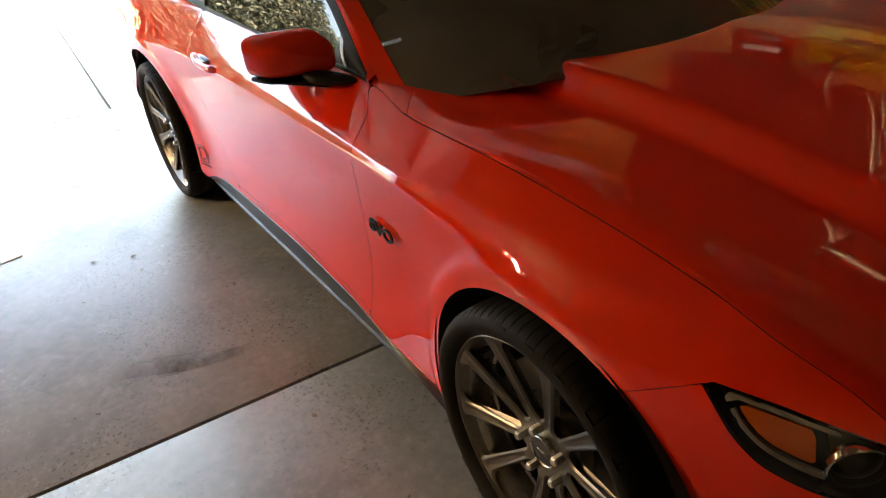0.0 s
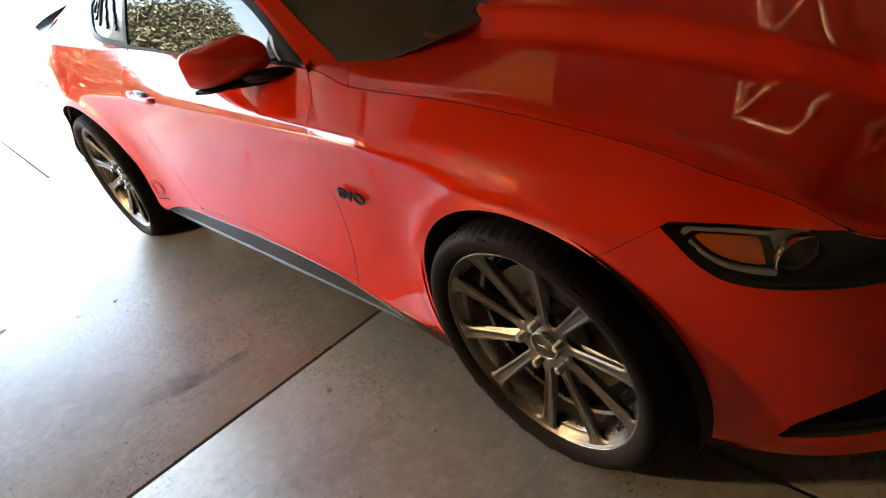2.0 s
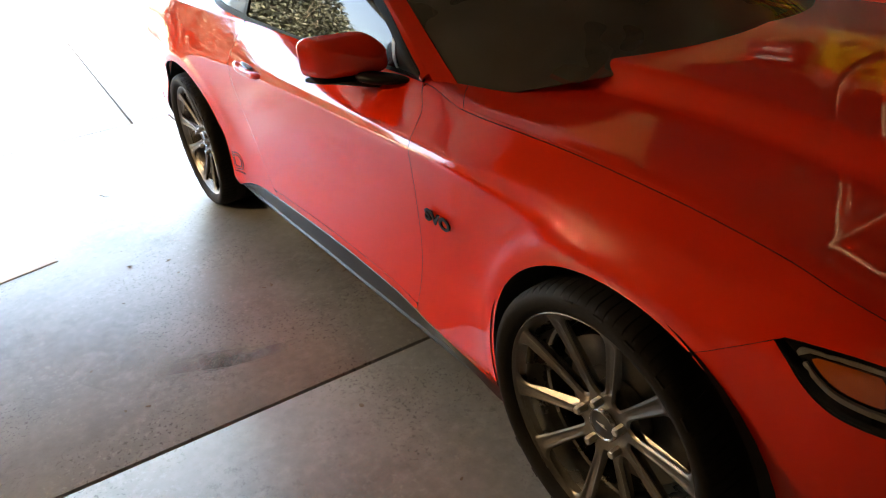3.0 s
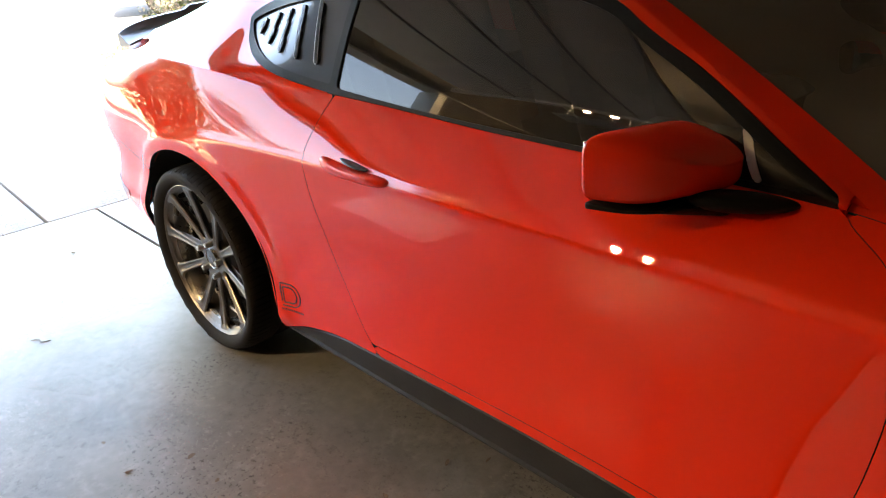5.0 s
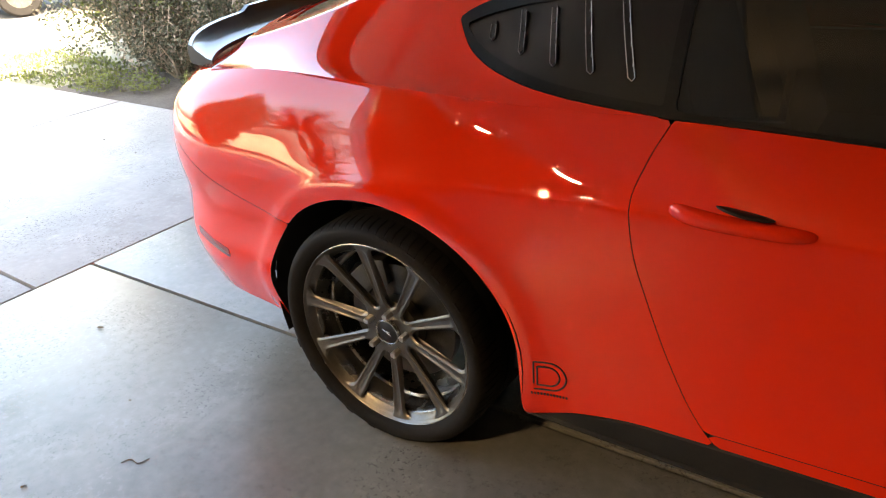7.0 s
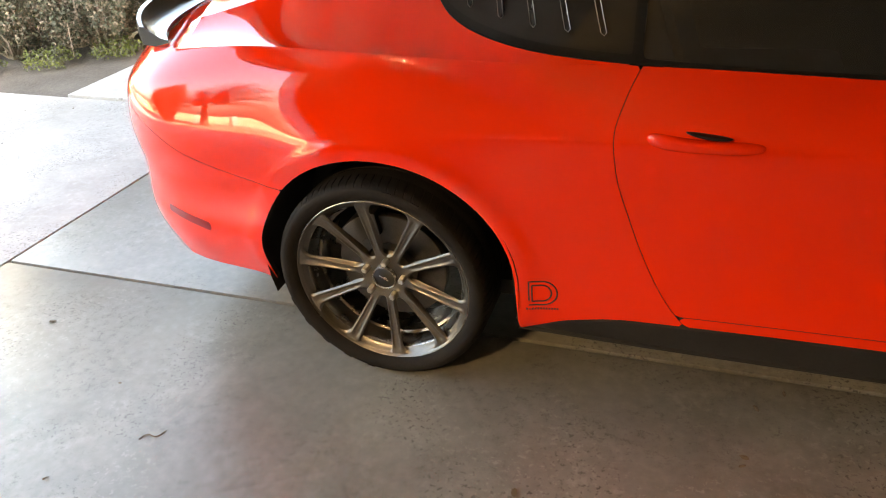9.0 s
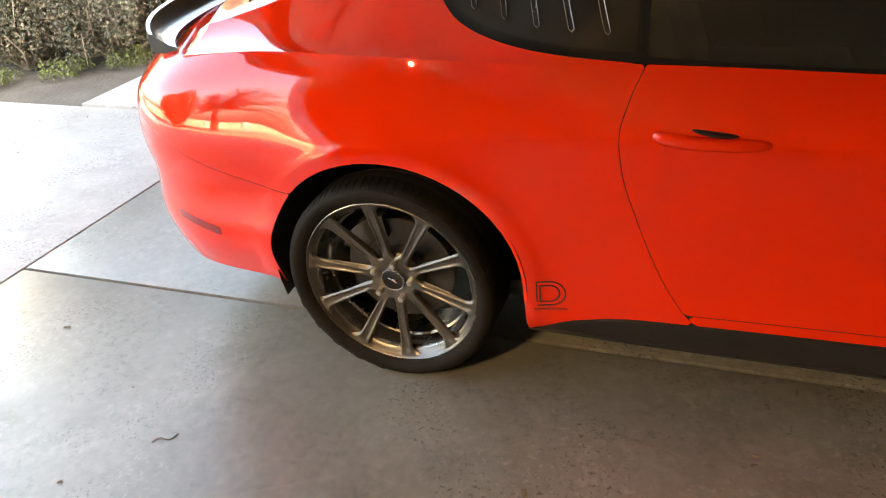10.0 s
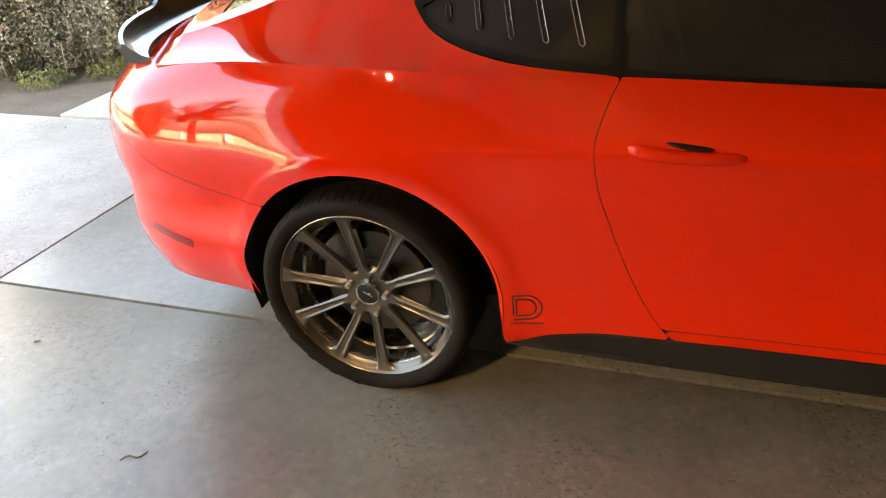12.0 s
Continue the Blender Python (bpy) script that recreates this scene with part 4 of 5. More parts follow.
# ---- wheels ----
def rim_segment_mesh(made=[]):
    """A fifth of the wheel's face: two spokes that run from the hub to the rim, with rounded openings, dished inwards."""
    if not made:
        rr, aa = np.linspace(0.03, 0.2505, 74), np.radians(np.linspace(-36, 36, 121))
        R, A = np.meshgrid(rr, aa, indexing="ij")
        side = R * np.sin(np.abs(A) - radians(19.2))
        wide = 0.0118 + 0.0085 * (R / 0.25) ** 2

        def blend(a, b, k):
            h = np.clip(0.5 + 0.5 * (b - a) / k, 0, 1)
            return b + (a - b) * h - k * h * (1 - h)
        k = np.where(np.abs(A) < radians(19.2), 0.03, 0.009)
        F = blend(blend(np.abs(side) - wide, R - 0.069, k), 0.2415 - R, k)
        dish = 0.036 * np.clip(1 - ((R - 0.03) / 0.22), 0, 1) ** 0.8
        groove = 0.0055 * np.clip(1.25 - np.abs(side) / (wide * 0.52), 0, 1) * np.clip((R - 0.08) / 0.03, 0, 1) * np.clip((0.24 - R) / 0.02, 0, 1)
        y = dish + np.clip(groove, 0, 0.0035) + np.clip(F + 0.0045, 0, 1) * 1.1
        P = np.stack([R * np.sin(A), y, R * np.cos(A)], axis=2)
        N = np.cross(np.gradient(P, axis=0), np.gradient(P, axis=1))
        N /= np.linalg.norm(N, axis=2, keepdims=True)
        N *= np.where(N[:, :, 1:2] > 0, -1, 1)
        ob = skin("rim_segment", [sheet(P, N, F)], GUNMETAL, None, "", 0.03)
        made.append(ob.data)
        bpy.data.objects.remove(ob)
    return made[0]


def make_wheel(ax, s, face, turn):
    """One wheel on its axle. s: side of the car; face: distance of the rim's lip from the centre plane; turn: degrees."""
    at = Matrix.Translation((ax - 0.01, s * face, HUB - 0.009)) @ (pose(0, 0, 0) if s < 0 else pose(0, 0, 0, 0, 0, 180)) @ pose(0, 0, 0, 0, turn, 0)
    bm = bmesh.new()
    lathe(bm, [(0.256, 0.012), (0.258, 0.0), (0.252, -0.004), (0.246, 0.002), (0.24, 0.016), (0.232, 0.021)], 96)
    wheel = part("wheel", bm, GUNMETAL, car, "dark grey ten-spoke alloy wheel", 40)
    wheel.matrix_basis = at @ Matrix.Diagonal((1.065, 1, 1.065, 1))
    bm = bmesh.new()
    lathe(bm, [(0.258, 0.002), (0.257, -0.003), (0.2535, -0.004), (0.251, 0.0)], 96)
    part("rim_lip", bm, MACHINED, wheel, "bright machined rim lip", 40)
    bm = bmesh.new()
    lathe(bm, [(0.233, 0.0205), (0.226, 0.03), (0.223, 0.05), (0.219, 0.072), (0.212, 0.076), (0.212, 0.11), (0.215, 0.15), (0.225, 0.22), (0.25, 0.235)], 96)
    part("rim_barrel", bm, BARREL, wheel, "smooth grey inner barrel", 40)
    bm = bmesh.new()
    prof = [(0.252, 0.004), (0.26, -0.008), (0.276, -0.0175), (0.296, -0.0225), (0.312, -0.0205), (0.3215, -0.015), (0.328, -0.006), (0.3325, 0.008), (0.334, 0.03), (0.334, 0.05)]
    for k in range(4):
        y = 0.055 + 0.043 * k
        prof += [(0.3375, y), (0.338, y + 0.034), (0.329, y + 0.036), (0.329, y + 0.041)]
    prof += [(0.333, 0.24), (0.32, 0.26), (0.29, 0.27), (0.25, 0.245)]
    squash = lambda line: [(0.252 + (rad - 0.252) * 0.665, y) for rad, y in line]
    lathe(bm, squash(prof), 120)
    shoulder = squash([(0.3205, -0.0165), (0.3265, -0.011), (0.332, -0.0025), (0.3358, 0.01), (0.3375, 0.028), (0.3378, 0.049)])
    cols = []
    for k in range(84):
        for c, d in ((0.05, 0.0), (0.33, 0.0), (0.62, 0.0), (0.9, 0.0), (0.93, -0.003), (1.03, -0.003)):
            cols.append([])
            for n, (rad, y) in enumerate(shoulder):
                a = 2 * math.pi * (k + c + 0.09 * n) / 84
                cut = (0.0, 0.25, 0.8, 1.0, 1.0, 1.0)[n] * d
                cols[-1].append(bm.verts.new(((rad + cut) * math.cos(a), y - 0.3 * cut, (rad + cut) * math.sin(a))))
    for q, p in enumerate(cols):
        o = cols[q - 1]
        for n in range(5):
            bm.faces.new((o[n], o[n + 1], p[n + 1], p[n]))
    for k in range(24):
        a = 2 * math.pi * k / 24
        box(bm, -0.012, 0.012, -0.0222, -0.018, -0.003, 0.003, 0, Matrix.Rotation(a, 4, "Y") @ Matrix.Translation((0, 0.002, 0.294))) if k % 12 in (0, 1, 2, 3, 4) else None
    part("tyre", bm, RUBBER, wheel, "black rubber tyre", 40)
    for k in range(5):
        ob = new("rim_segment", rim_segment_mesh())
        ob.parent = wheel
        ob.matrix_basis = pose(0, 0, 0, 0, 72 * k, 0)
    bm = bmesh.new()
    lathe(bm, [(0.0, 0.034), (0.03, 0.036), (0.066, 0.05), (0.075, 0.06), (0.078, 0.09), (0.0, 0.09)], 48)
    part("hub", bm, GUNMETAL, wheel, "", 35)
    bm = bmesh.new()
    lathe(bm, [(0.0, 0.0255), (0.028, 0.0255), (0.0315, 0.0265), (0.034, 0.034)], 40)
    cap = part("centre_cap", bm, BLACK_GLOSS, wheel, "gloss black centre cap", 35)
    bm = bmesh.new()
    lathe(bm, [(0.0305, 0.0262), (0.032, 0.0238), (0.0345, 0.0235), (0.0365, 0.026), (0.037, 0.036)], 40)
    part("cap_ring", bm, MACHINED, cap, "bright ring round the cap", 40)
    bm = bmesh.new()
    box(bm, -0.015, 0.015, 0.0238, 0.0258, -0.002, 0.002, 0.0008, pose(0, 0, 0, 0, 18, 0))
    box(bm, -0.003, 0.009, 0.0238, 0.0258, 0.001, 0.005, 0.0008)
    part("cap_mark", bm, CHROME, cap)
    nut = None
    for k in range(5):
        a = radians(72 * k)
        if nut is None:
            bm = bmesh.new()
            lathe(bm, [(0, 0.006), (0.007, 0.006), (0.0098, 0.01), (0.0098, 0.04)], 6)
            nut = part("lug_nut", bm, STUD, wheel, "", 20)
            ob = nut
        else:
            ob = new("lug_nut", nut.data)
            ob.parent = wheel
        ob.matrix_basis = Matrix.Translation((0.057 * math.sin(a), 0, 0.057 * math.cos(a)))
    bm = bmesh.new()
    lathe(bm, [(0.07, 0.095), (0.16, 0.095), (0.162, 0.098), (0.162, 0.118), (0.06, 0.12)], 64)
    part("brake_disc", bm, DISC, wheel, "", 30)
    bm = bmesh.new()
    out = [(0.11 * math.cos(a), 0.11 * math.sin(a)) for a in np.linspace(0.5, 1.5, 8)] + [(0.178 * math.cos(a), 0.178 * math.sin(a)) for a in np.linspace(1.5, 0.5, 8)]
    prism(bm, out, 0.075, 0.15, pose(0, 0, 0, 0, -turn, 0) @ pose(0, 0, 0, 0, -70 if (s < 0) else 0, 0), 0.005)
    part("brake_caliper", bm, DISC, wheel, "", 30)
    return wheel


make_wheel(AXLE_R, -1, 0.936, 12)
make_wheel(AXLE_F - 0.008, -1, 0.924, -8)
make_wheel(AXLE_R, 1, 0.936, 50)
make_wheel(AXLE_F, 1, 0.912, 15)

# ---- garage and ground ----
GX0, GX1, GY0, GY1, GZ = -1.855, 5.3, -7.2, 2.2, 3.3


def slab(name, x0, x1, y0, y1, z0, z1, mat, label, category, kind="structure", bevel=0.004):
    bm = bmesh.new()
    box(bm, x0, x1, y0, y1, z0, z1, bevel)
    return tagged(mesh_object(name, bm, mat, None, "", 30), label, category, "", kind)


J = 0.0078
bm = bmesh.new()
box(bm, -60, 60, -60, 60, -0.6, -0.035)
tagged(mesh_object("ground", bm, LAWN, None, "", None), "dry pale lawn and bare earth around the driveway", "ground", "", "structure")
bm = bmesh.new()
box(bm, -9.4, GX1 + 0.2, GY0, 0.98, -0.09, -0.055)
box(bm, GX0, GX1 + 0.2, 0.9, GY1 + 0.2, -0.09, -0.053)
tagged(mesh_object("joint_bed", bm, JOINT, None, "", None), "dark dirt in the joints between the slabs", "ground", "", "structure")
floor_ob = thing("floor", "stained grey-brown concrete garage floor in large slabs", "floor", "", None, "structure")
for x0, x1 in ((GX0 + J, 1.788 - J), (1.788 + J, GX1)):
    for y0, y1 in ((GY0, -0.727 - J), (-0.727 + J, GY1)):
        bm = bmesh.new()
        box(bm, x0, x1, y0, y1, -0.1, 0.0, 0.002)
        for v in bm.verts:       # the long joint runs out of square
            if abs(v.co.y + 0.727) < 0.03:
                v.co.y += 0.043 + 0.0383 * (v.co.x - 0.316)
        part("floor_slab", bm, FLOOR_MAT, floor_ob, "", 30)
drive = thing("driveway", "pale sunlit concrete driveway slabs", "driveway", "", None, "structure")
J = 0.009
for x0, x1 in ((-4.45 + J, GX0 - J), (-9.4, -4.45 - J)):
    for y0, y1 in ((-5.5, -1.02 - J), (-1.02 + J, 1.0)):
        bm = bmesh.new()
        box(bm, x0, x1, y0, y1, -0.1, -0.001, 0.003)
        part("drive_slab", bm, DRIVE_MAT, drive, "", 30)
bm = bmesh.new()
box(bm, -3.35, -2.7, 1.015, 2.6, -0.1, 0.012, 0.006)
part("drive_slab", bm, DRIVE_MAT, drive, "", 30)
slab("soil_bed", -5.6, GX0 - 0.3, 1.01, 8.0, -0.1, -0.015, SOIL, "brown soil bed with litter under the bushes", "soil")
slab("road", -30, -10.8, -50, 50, -0.2, -0.02, ROAD_MAT, "grey asphalt street beyond the lawn", "road")

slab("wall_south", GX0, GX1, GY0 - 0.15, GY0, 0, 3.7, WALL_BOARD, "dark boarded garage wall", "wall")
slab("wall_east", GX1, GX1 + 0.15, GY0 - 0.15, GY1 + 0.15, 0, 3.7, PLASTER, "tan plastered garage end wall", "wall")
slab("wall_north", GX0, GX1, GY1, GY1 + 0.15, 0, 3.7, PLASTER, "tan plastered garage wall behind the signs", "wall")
slab("ceiling", GX0, GX1, GY0, GY1, GZ, GZ + 0.12, CEILING_MAT, "dull beige garage ceiling board", "ceiling")
slab("wall_west_header", GX0 - 0.2, GX0, GY0 - 0.15, GY1 + 0.15, 2.4, 3.7, STUCCO, "pale stucco header over the garage opening", "wall")
slab("wall_west_pier", GX0 - 0.2, GX0 - 0.02, GY0 - 0.15, -4.1, 0, 2.4, STUCCO, "pale stucco pier beside the garage opening", "wall")
slab("wall_west_pier.001", GX0 - 0.2, GX0, GY1 - 0.25, GY1 + 0.15, 0, 2.4, STUCCO, "pale stucco pier beside the garage opening", "wall")
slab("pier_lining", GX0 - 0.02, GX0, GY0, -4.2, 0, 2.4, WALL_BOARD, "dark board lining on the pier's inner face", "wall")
slab("trim", GX0 - 0.22, GX0 + 0.012, -4.2, -4.08, 0, 2.39, WHITE_PAINT, "white painted trim beside the garage opening", "trim")
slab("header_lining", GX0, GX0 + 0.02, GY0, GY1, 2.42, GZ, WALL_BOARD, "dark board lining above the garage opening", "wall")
slab("roof_slab", GX0 - 0.5, GX1 + 0.3, GY0 - 0.5, GY1 + 0.5, 3.7, 3.8, STUCCO, "flat roof over the garage", "roof")

# open sectional door under the ceiling, with its tracks
gdoor = thing("garage_door", "brown sectional garage door rolled open under the ceiling", "garage door")
for k in range(4):
    x0 = -1.65 + 0.56 * k
    bm = bmesh.new()
    box(bm, x0, x0 + 0.553, -4.1, 1.3, 2.5, 2.54, 0.006)
    for j in range(6):
        y0 = -4.04 + 0.89 * j
        box(bm, x0 + 0.06, x0 + 0.493, y0, y0 + 0.77, 2.496, 2.505, 0.003)
    part("door_section", bm, DOOR_PANEL, gdoor, "", 30)
    bm = bmesh.new()
    box(bm, x0 + 0.545, x0 + 0.56, -4.1, 1.3, 2.484, 2.5, 0.003)
    part("strut", bm, DRUM_GREY, gdoor)
for y in (-4.16, 1.36):
    bm = bmesh.new()
    box(bm, -1.8, 0.75, y - 0.03, y + 0.03, 2.48, 2.54, 0.004)
    part("track", bm, WHITE_PAINT, gdoor, "white painted steel track")
    bm = bmesh.new()
    box(bm, 0.7, 0.75, y - 0.02, y + 0.02, 2.54, GZ, 0.004)
    part("hanger", bm, WHITE_PAINT, gdoor, "white painted track hanger")
opener = thing("garage_door_opener", "grey garage door opener hung from the ceiling", "opener")
bm = bmesh.new()
box(bm, 0.74, 1.02, -1.98, -1.7, 2.5, 2.66, 0.02)
part("body", bm, DRUM_GREY, opener)
bm = bmesh.new()
box(bm, 0.93, 0.99, -1.88, -1.8, 2.496, 2.5, 0.001)
part("sticker", bm, PAPER, opener, "white paper sticker")
bm = bmesh.new()
box(bm, -1.7, 0.75, -1.86, -1.82, 2.58, 2.62, 0.004)
part("rail", bm, STEEL, opener, "long steel drive rail")
bm = bmesh.new()
for x in (0.8, 0.96):
    box(bm, x - 0.012, x + 0.012, -1.85, -1.83, 2.66, GZ, 0.003)
part("hanger", bm, STEEL, opener)

# ceiling lamp with warm bulbs
def glowing(name, color, strength):
    m = material(name, (0.8, 0.8, 0.8), 0.3)
    m.node_tree.nodes["Principled BSDF"].inputs["Emission Color"].default_value = (*color, 1)
    m.node_tree.nodes["Principled BSDF"].inputs["Emission Strength"].default_value = strength
    return m


BULB = glowing("warm_bulb", (1.0, 0.7, 0.38), 7)
BULB_STRONG = glowing("warm_bulb_bright", (1.0, 0.72, 0.42), 175)


def bulb_bar(at, count, label, category, mat, hood=False):
    ob = thing("lamp", label, category, "", at)
    bm = bmesh.new()
    box(bm, -0.14 * count, 0.14 * count, -0.05, 0.05, 0, 0.05, 0.01)
    part("base", bm, WHITE_PAINT, ob)
    bm = bmesh.new()
    tube(bm, [(0, 0, 0.05), (0, 0, GZ - at.translation.z)], 0.012, 8)
    part("stem", bm, WHITE_PAINT, ob)
    if hood:
        # added blocker: keeps the bulbs from mirroring in the car's hood
        bm = bmesh.new()
        box(bm, -0.14 * count, 0.14 * count, -0.075, -0.06, -0.3, 0.05, 0.004)
        part("shade", bm, DRUM_GREY, ob, "added grey baffle that hides the bulbs from the car")
    else:
        # added plate, unseen: stops the bulbs lighting a hot spot below
        bm = bmesh.new()
        box(bm, -0.17 * count, 0.17 * count, -0.16, 0.16, -0.3, -0.29, 0.003)
        for x in (-0.15 * count, 0.15 * count):
            tube(bm, [(x, 0, -0.29), (x * 0.85, 0, 0.01)], 0.006, 6)
        part("tray", bm, DRUM_GREY, ob, "added grey plate that blocks light straight down from the bulbs")
    for k in range(count):
        x = 0.26 * (k - (count - 1) / 2)
        bm = bmesh.new()
        lathe(bm, [(0, -0.125), (0.02, -0.12), (0.034, -0.1), (0.038, -0.08), (0.03, -0.05), (0.018, -0.03), (0.018, 0.0)], 20, pose(x, 0, 0, -90, 0, 0) @ pose(0, 0, 0, 180, 0, 0))
        part("bulb", bm, mat, ob, "warm glowing bulb", 180)


bulb_bar(pose(2.5, 1.25, 2.7), 4, "ceiling lamp with warm bulbs behind an added grey baffle", "ceiling light", BULB, True)
bulb_bar(pose(-0.5, -4.48, 2.7), 2, "white ceiling lamp with two warm bulbs", "ceiling light", BULB_STRONG)


def panel_sign(name, x0, x1, z0, z1, mat, label, y=GY1, thick=0.012):
    ob = thing(name, label, "sign")
    bm = bmesh.new()
    box(bm, x0, x1, y - thick - 0.004, y - 0.004, z0, z1, 0.003)
    part("panel", bm, mat, ob)
    return ob


# plywood lining and signs on the far wall
bm = bmesh.new()
box(bm, -0.9, 4.4, GY1 - 0.02, GY1 - 0.003, 1.45, 3.2, 0.002)
tagged(mesh_object("plywood_panel", bm, PLYWOOD, None, "", 30), "orange-brown plywood lining on the garage wall", "panel", "", "structure")
YW = GY1 - 0.02
share = panel_sign("road_sign", 1.27, 1.9, 1.86, 2.22, SIGN_YELLOW, "yellow road sign with a bicycle and black letters", YW)
bm = lettering("SHARE", 0.14, 0.003)
bm.transform(Matrix.Translation((1.585, YW - 0.019, 1.94)) @ pose(0, 0, 0, 90, 0, 0))
part("words", bm, SIGN_BLACK, share)
bm = bmesh.new()
for cx in (1.48, 1.69):
    tube(bm, [(cx + 0.06 * math.cos(a), YW - 0.019, 2.1 + 0.06 * math.sin(a)) for a in np.linspace(0, 2 * math.pi, 25)[:-1]], 0.006, 6, True)
tube(bm, [(1.48, YW - 0.019, 2.1), (1.53, YW - 0.019, 2.17), (1.65, YW - 0.019, 2.17), (1.69, YW - 0.019, 2.1)], 0.006, 6)
tube(bm, [(1.53, YW - 0.019, 2.17), (1.58, YW - 0.019, 2.1), (1.65, YW - 0.019, 2.17)], 0.006, 6)
part("bicycle_symbol", bm, SIGN_BLACK, share)
bm = bmesh.new()
for x0, x1, z0, z1 in ((1.285, 1.885, 1.874, 1.88), (1.285, 1.885, 2.2, 2.206), (1.285, 1.291, 1.88, 2.2), (1.879, 1.885, 1.88, 2.2)):
    box(bm, x0, x1, YW - 0.0185, YW - 0.0155, z0, z1)
part("sign_border", bm, SIGN_BLACK, share)
red = panel_sign("red_sign", 0.72, 1.2, 2.02, 2.3, SIGN_RED, "dark red sign with pale illegible writing", YW)
bm = bmesh.new()
for w, z in ((0.3, 2.2), (0.22, 2.1)):
    box(bm, 0.96 - w / 2, 0.96 + w / 2, YW - 0.02, YW - 0.016, z - 0.022, z + 0.022, 0.001)
part("writing", bm, PAPER, red)
panel_sign("maroon_banner", 0.18, 4.3, 2.32, 3.2, DARK_RED, "large maroon cloth hung high on the plywood", YW)
panel_sign("poster", 2.02, 2.4, 1.95, 2.26, PLYWOOD_PALE, "tan poster with a faint dark drawing", YW)
panel_sign("pale_poster", 1.3, 1.62, 2.25, 2.36, DARK_PINK, "faded pink poster above the yellow sign", YW - 0.014)
low = panel_sign("yellow_panel", 1.3, 2.2, 1.5, 1.78, SIGN_YELLOW, "long yellow sign with black illegible writing", YW)
bm = bmesh.new()
for w, z in ((0.6, 1.69), (0.45, 1.59)):
    box(bm, 1.75 - w / 2, 1.75 + w / 2, YW - 0.0195, YW - 0.0155, z - 0.02, z + 0.02, 0.001)
part("writing", bm, SIGN_BLACK, low)
tub = thing("storage_tub", "white plastic tub standing on the garage floor", "tub", "", pose(1.35, 1.62, 0))
bm = bmesh.new()
lathe(bm, [(0, 0), (0.19, 0), (0.2, 0.02), (0.235, 0.66), (0.25, 0.67), (0.25, 0.7)], 40, pose(0, 0, 0, 90, 0, 0))
part("tub_body", bm, WHITE_PAINT, tub)
bm = bmesh.new()
lathe(bm, [(0, 0.73), (0.22, 0.725), (0.255, 0.705), (0.255, 0.68)], 40, pose(0, 0, 0, 90, 0, 0))
part("lid", bm, WHITE_PAINT, tub)


def bicycle(at, label):
    ob = thing("bicycle", label, "bicycle", "bicycles by the wall", at)
    for x in (0, 1.05):
        bm = bmesh.new()
        lathe(bm, [(0.33 + 0.022 * math.cos(a), 0.022 * math.sin(a)) for a in np.linspace(0, 2 * math.pi, 9)[:-1]], 40, Matrix.Translation((x, 0, 0.352)), True)
        w = part("wheel", bm, RUBBER, ob)
        bm = bmesh.new()
        lathe(bm, [(0.31, -0.012), (0.3, 0), (0.31, 0.012)], 40, Matrix.Translation((x, 0, 0.352)))
        for k in range(16):
            a = 2 * math.pi * k / 16
            tube(bm, [(x, 0.02 if k % 2 else -0.02, 0.352), (x + 0.305 * math.cos(a), 0, 0.352 + 0.305 * math.sin(a))], 0.0016, 4)
        part("spokes", bm, STEEL, w)
    bm = bmesh.new()
    bb, seat, head, lowh, rear, front = (0.42, 0, 0.33), (0.3, 0, 0.86), (0.82, 0, 0.92), (0.85, 0, 0.8), (0, 0, 0.352), (1.05, 0, 0.352)
    for a, b, r in ((bb, seat, 0.014), (seat, head, 0.015), (bb, lowh, 0.018), (head, lowh, 0.018)):
        tube(bm, [a, b], r, 8)
    for dy in (-0.05, 0.05):
        tube(bm, [(rear[0], dy, rear[2]), (bb[0], dy * 0.6, bb[2])], 0.011, 6)
        tube(bm, [(rear[0], dy, rear[2]), (seat[0], dy * 0.4, seat[2] - 0.06)], 0.01, 6)
    part("frame", bm, BIKE_WHITE, ob, "pale bicycle frame")
    bm = bmesh.new()
    for dy in (-0.055, 0.055):
        tube(bm, [(lowh[0], dy, lowh[2]), (front[0], dy, front[2])], 0.012, 8)
    tube(bm, [(0.82, 0, 0.9), (0.79, 0, 1.02)], 0.015, 8)
    tube(bm, [(0.76, -0.33, 1.03), (0.8, 0, 1.03), (0.76, 0.33, 1.03)], 0.014, 8)
    part("fork_and_bar", bm, BLACK_SATIN, ob)
    bm = bmesh.new()
    tube(bm, [(0.3, 0, 0.86), (0.27, 0, 0.97)], 0.014, 8)
    box(bm, 0.13, 0.4, -0.06, 0.06, 0.97, 1.01, 0.02)
    part("saddle", bm, CABIN, ob)
    bm = bmesh.new()
    tube(bm, [(0.55, 0, 0.62)] + [(0.55 + 0.12 * t + 0.018 * math.cos(20 * t * 2), 0.022 * math.sin(40 * t), 0.62 + 0.12 * t) for t in np.linspace(0, 1, 60)], 0.005, 5)
    part("shock_spring", bm, CHROME, ob)
    return ob


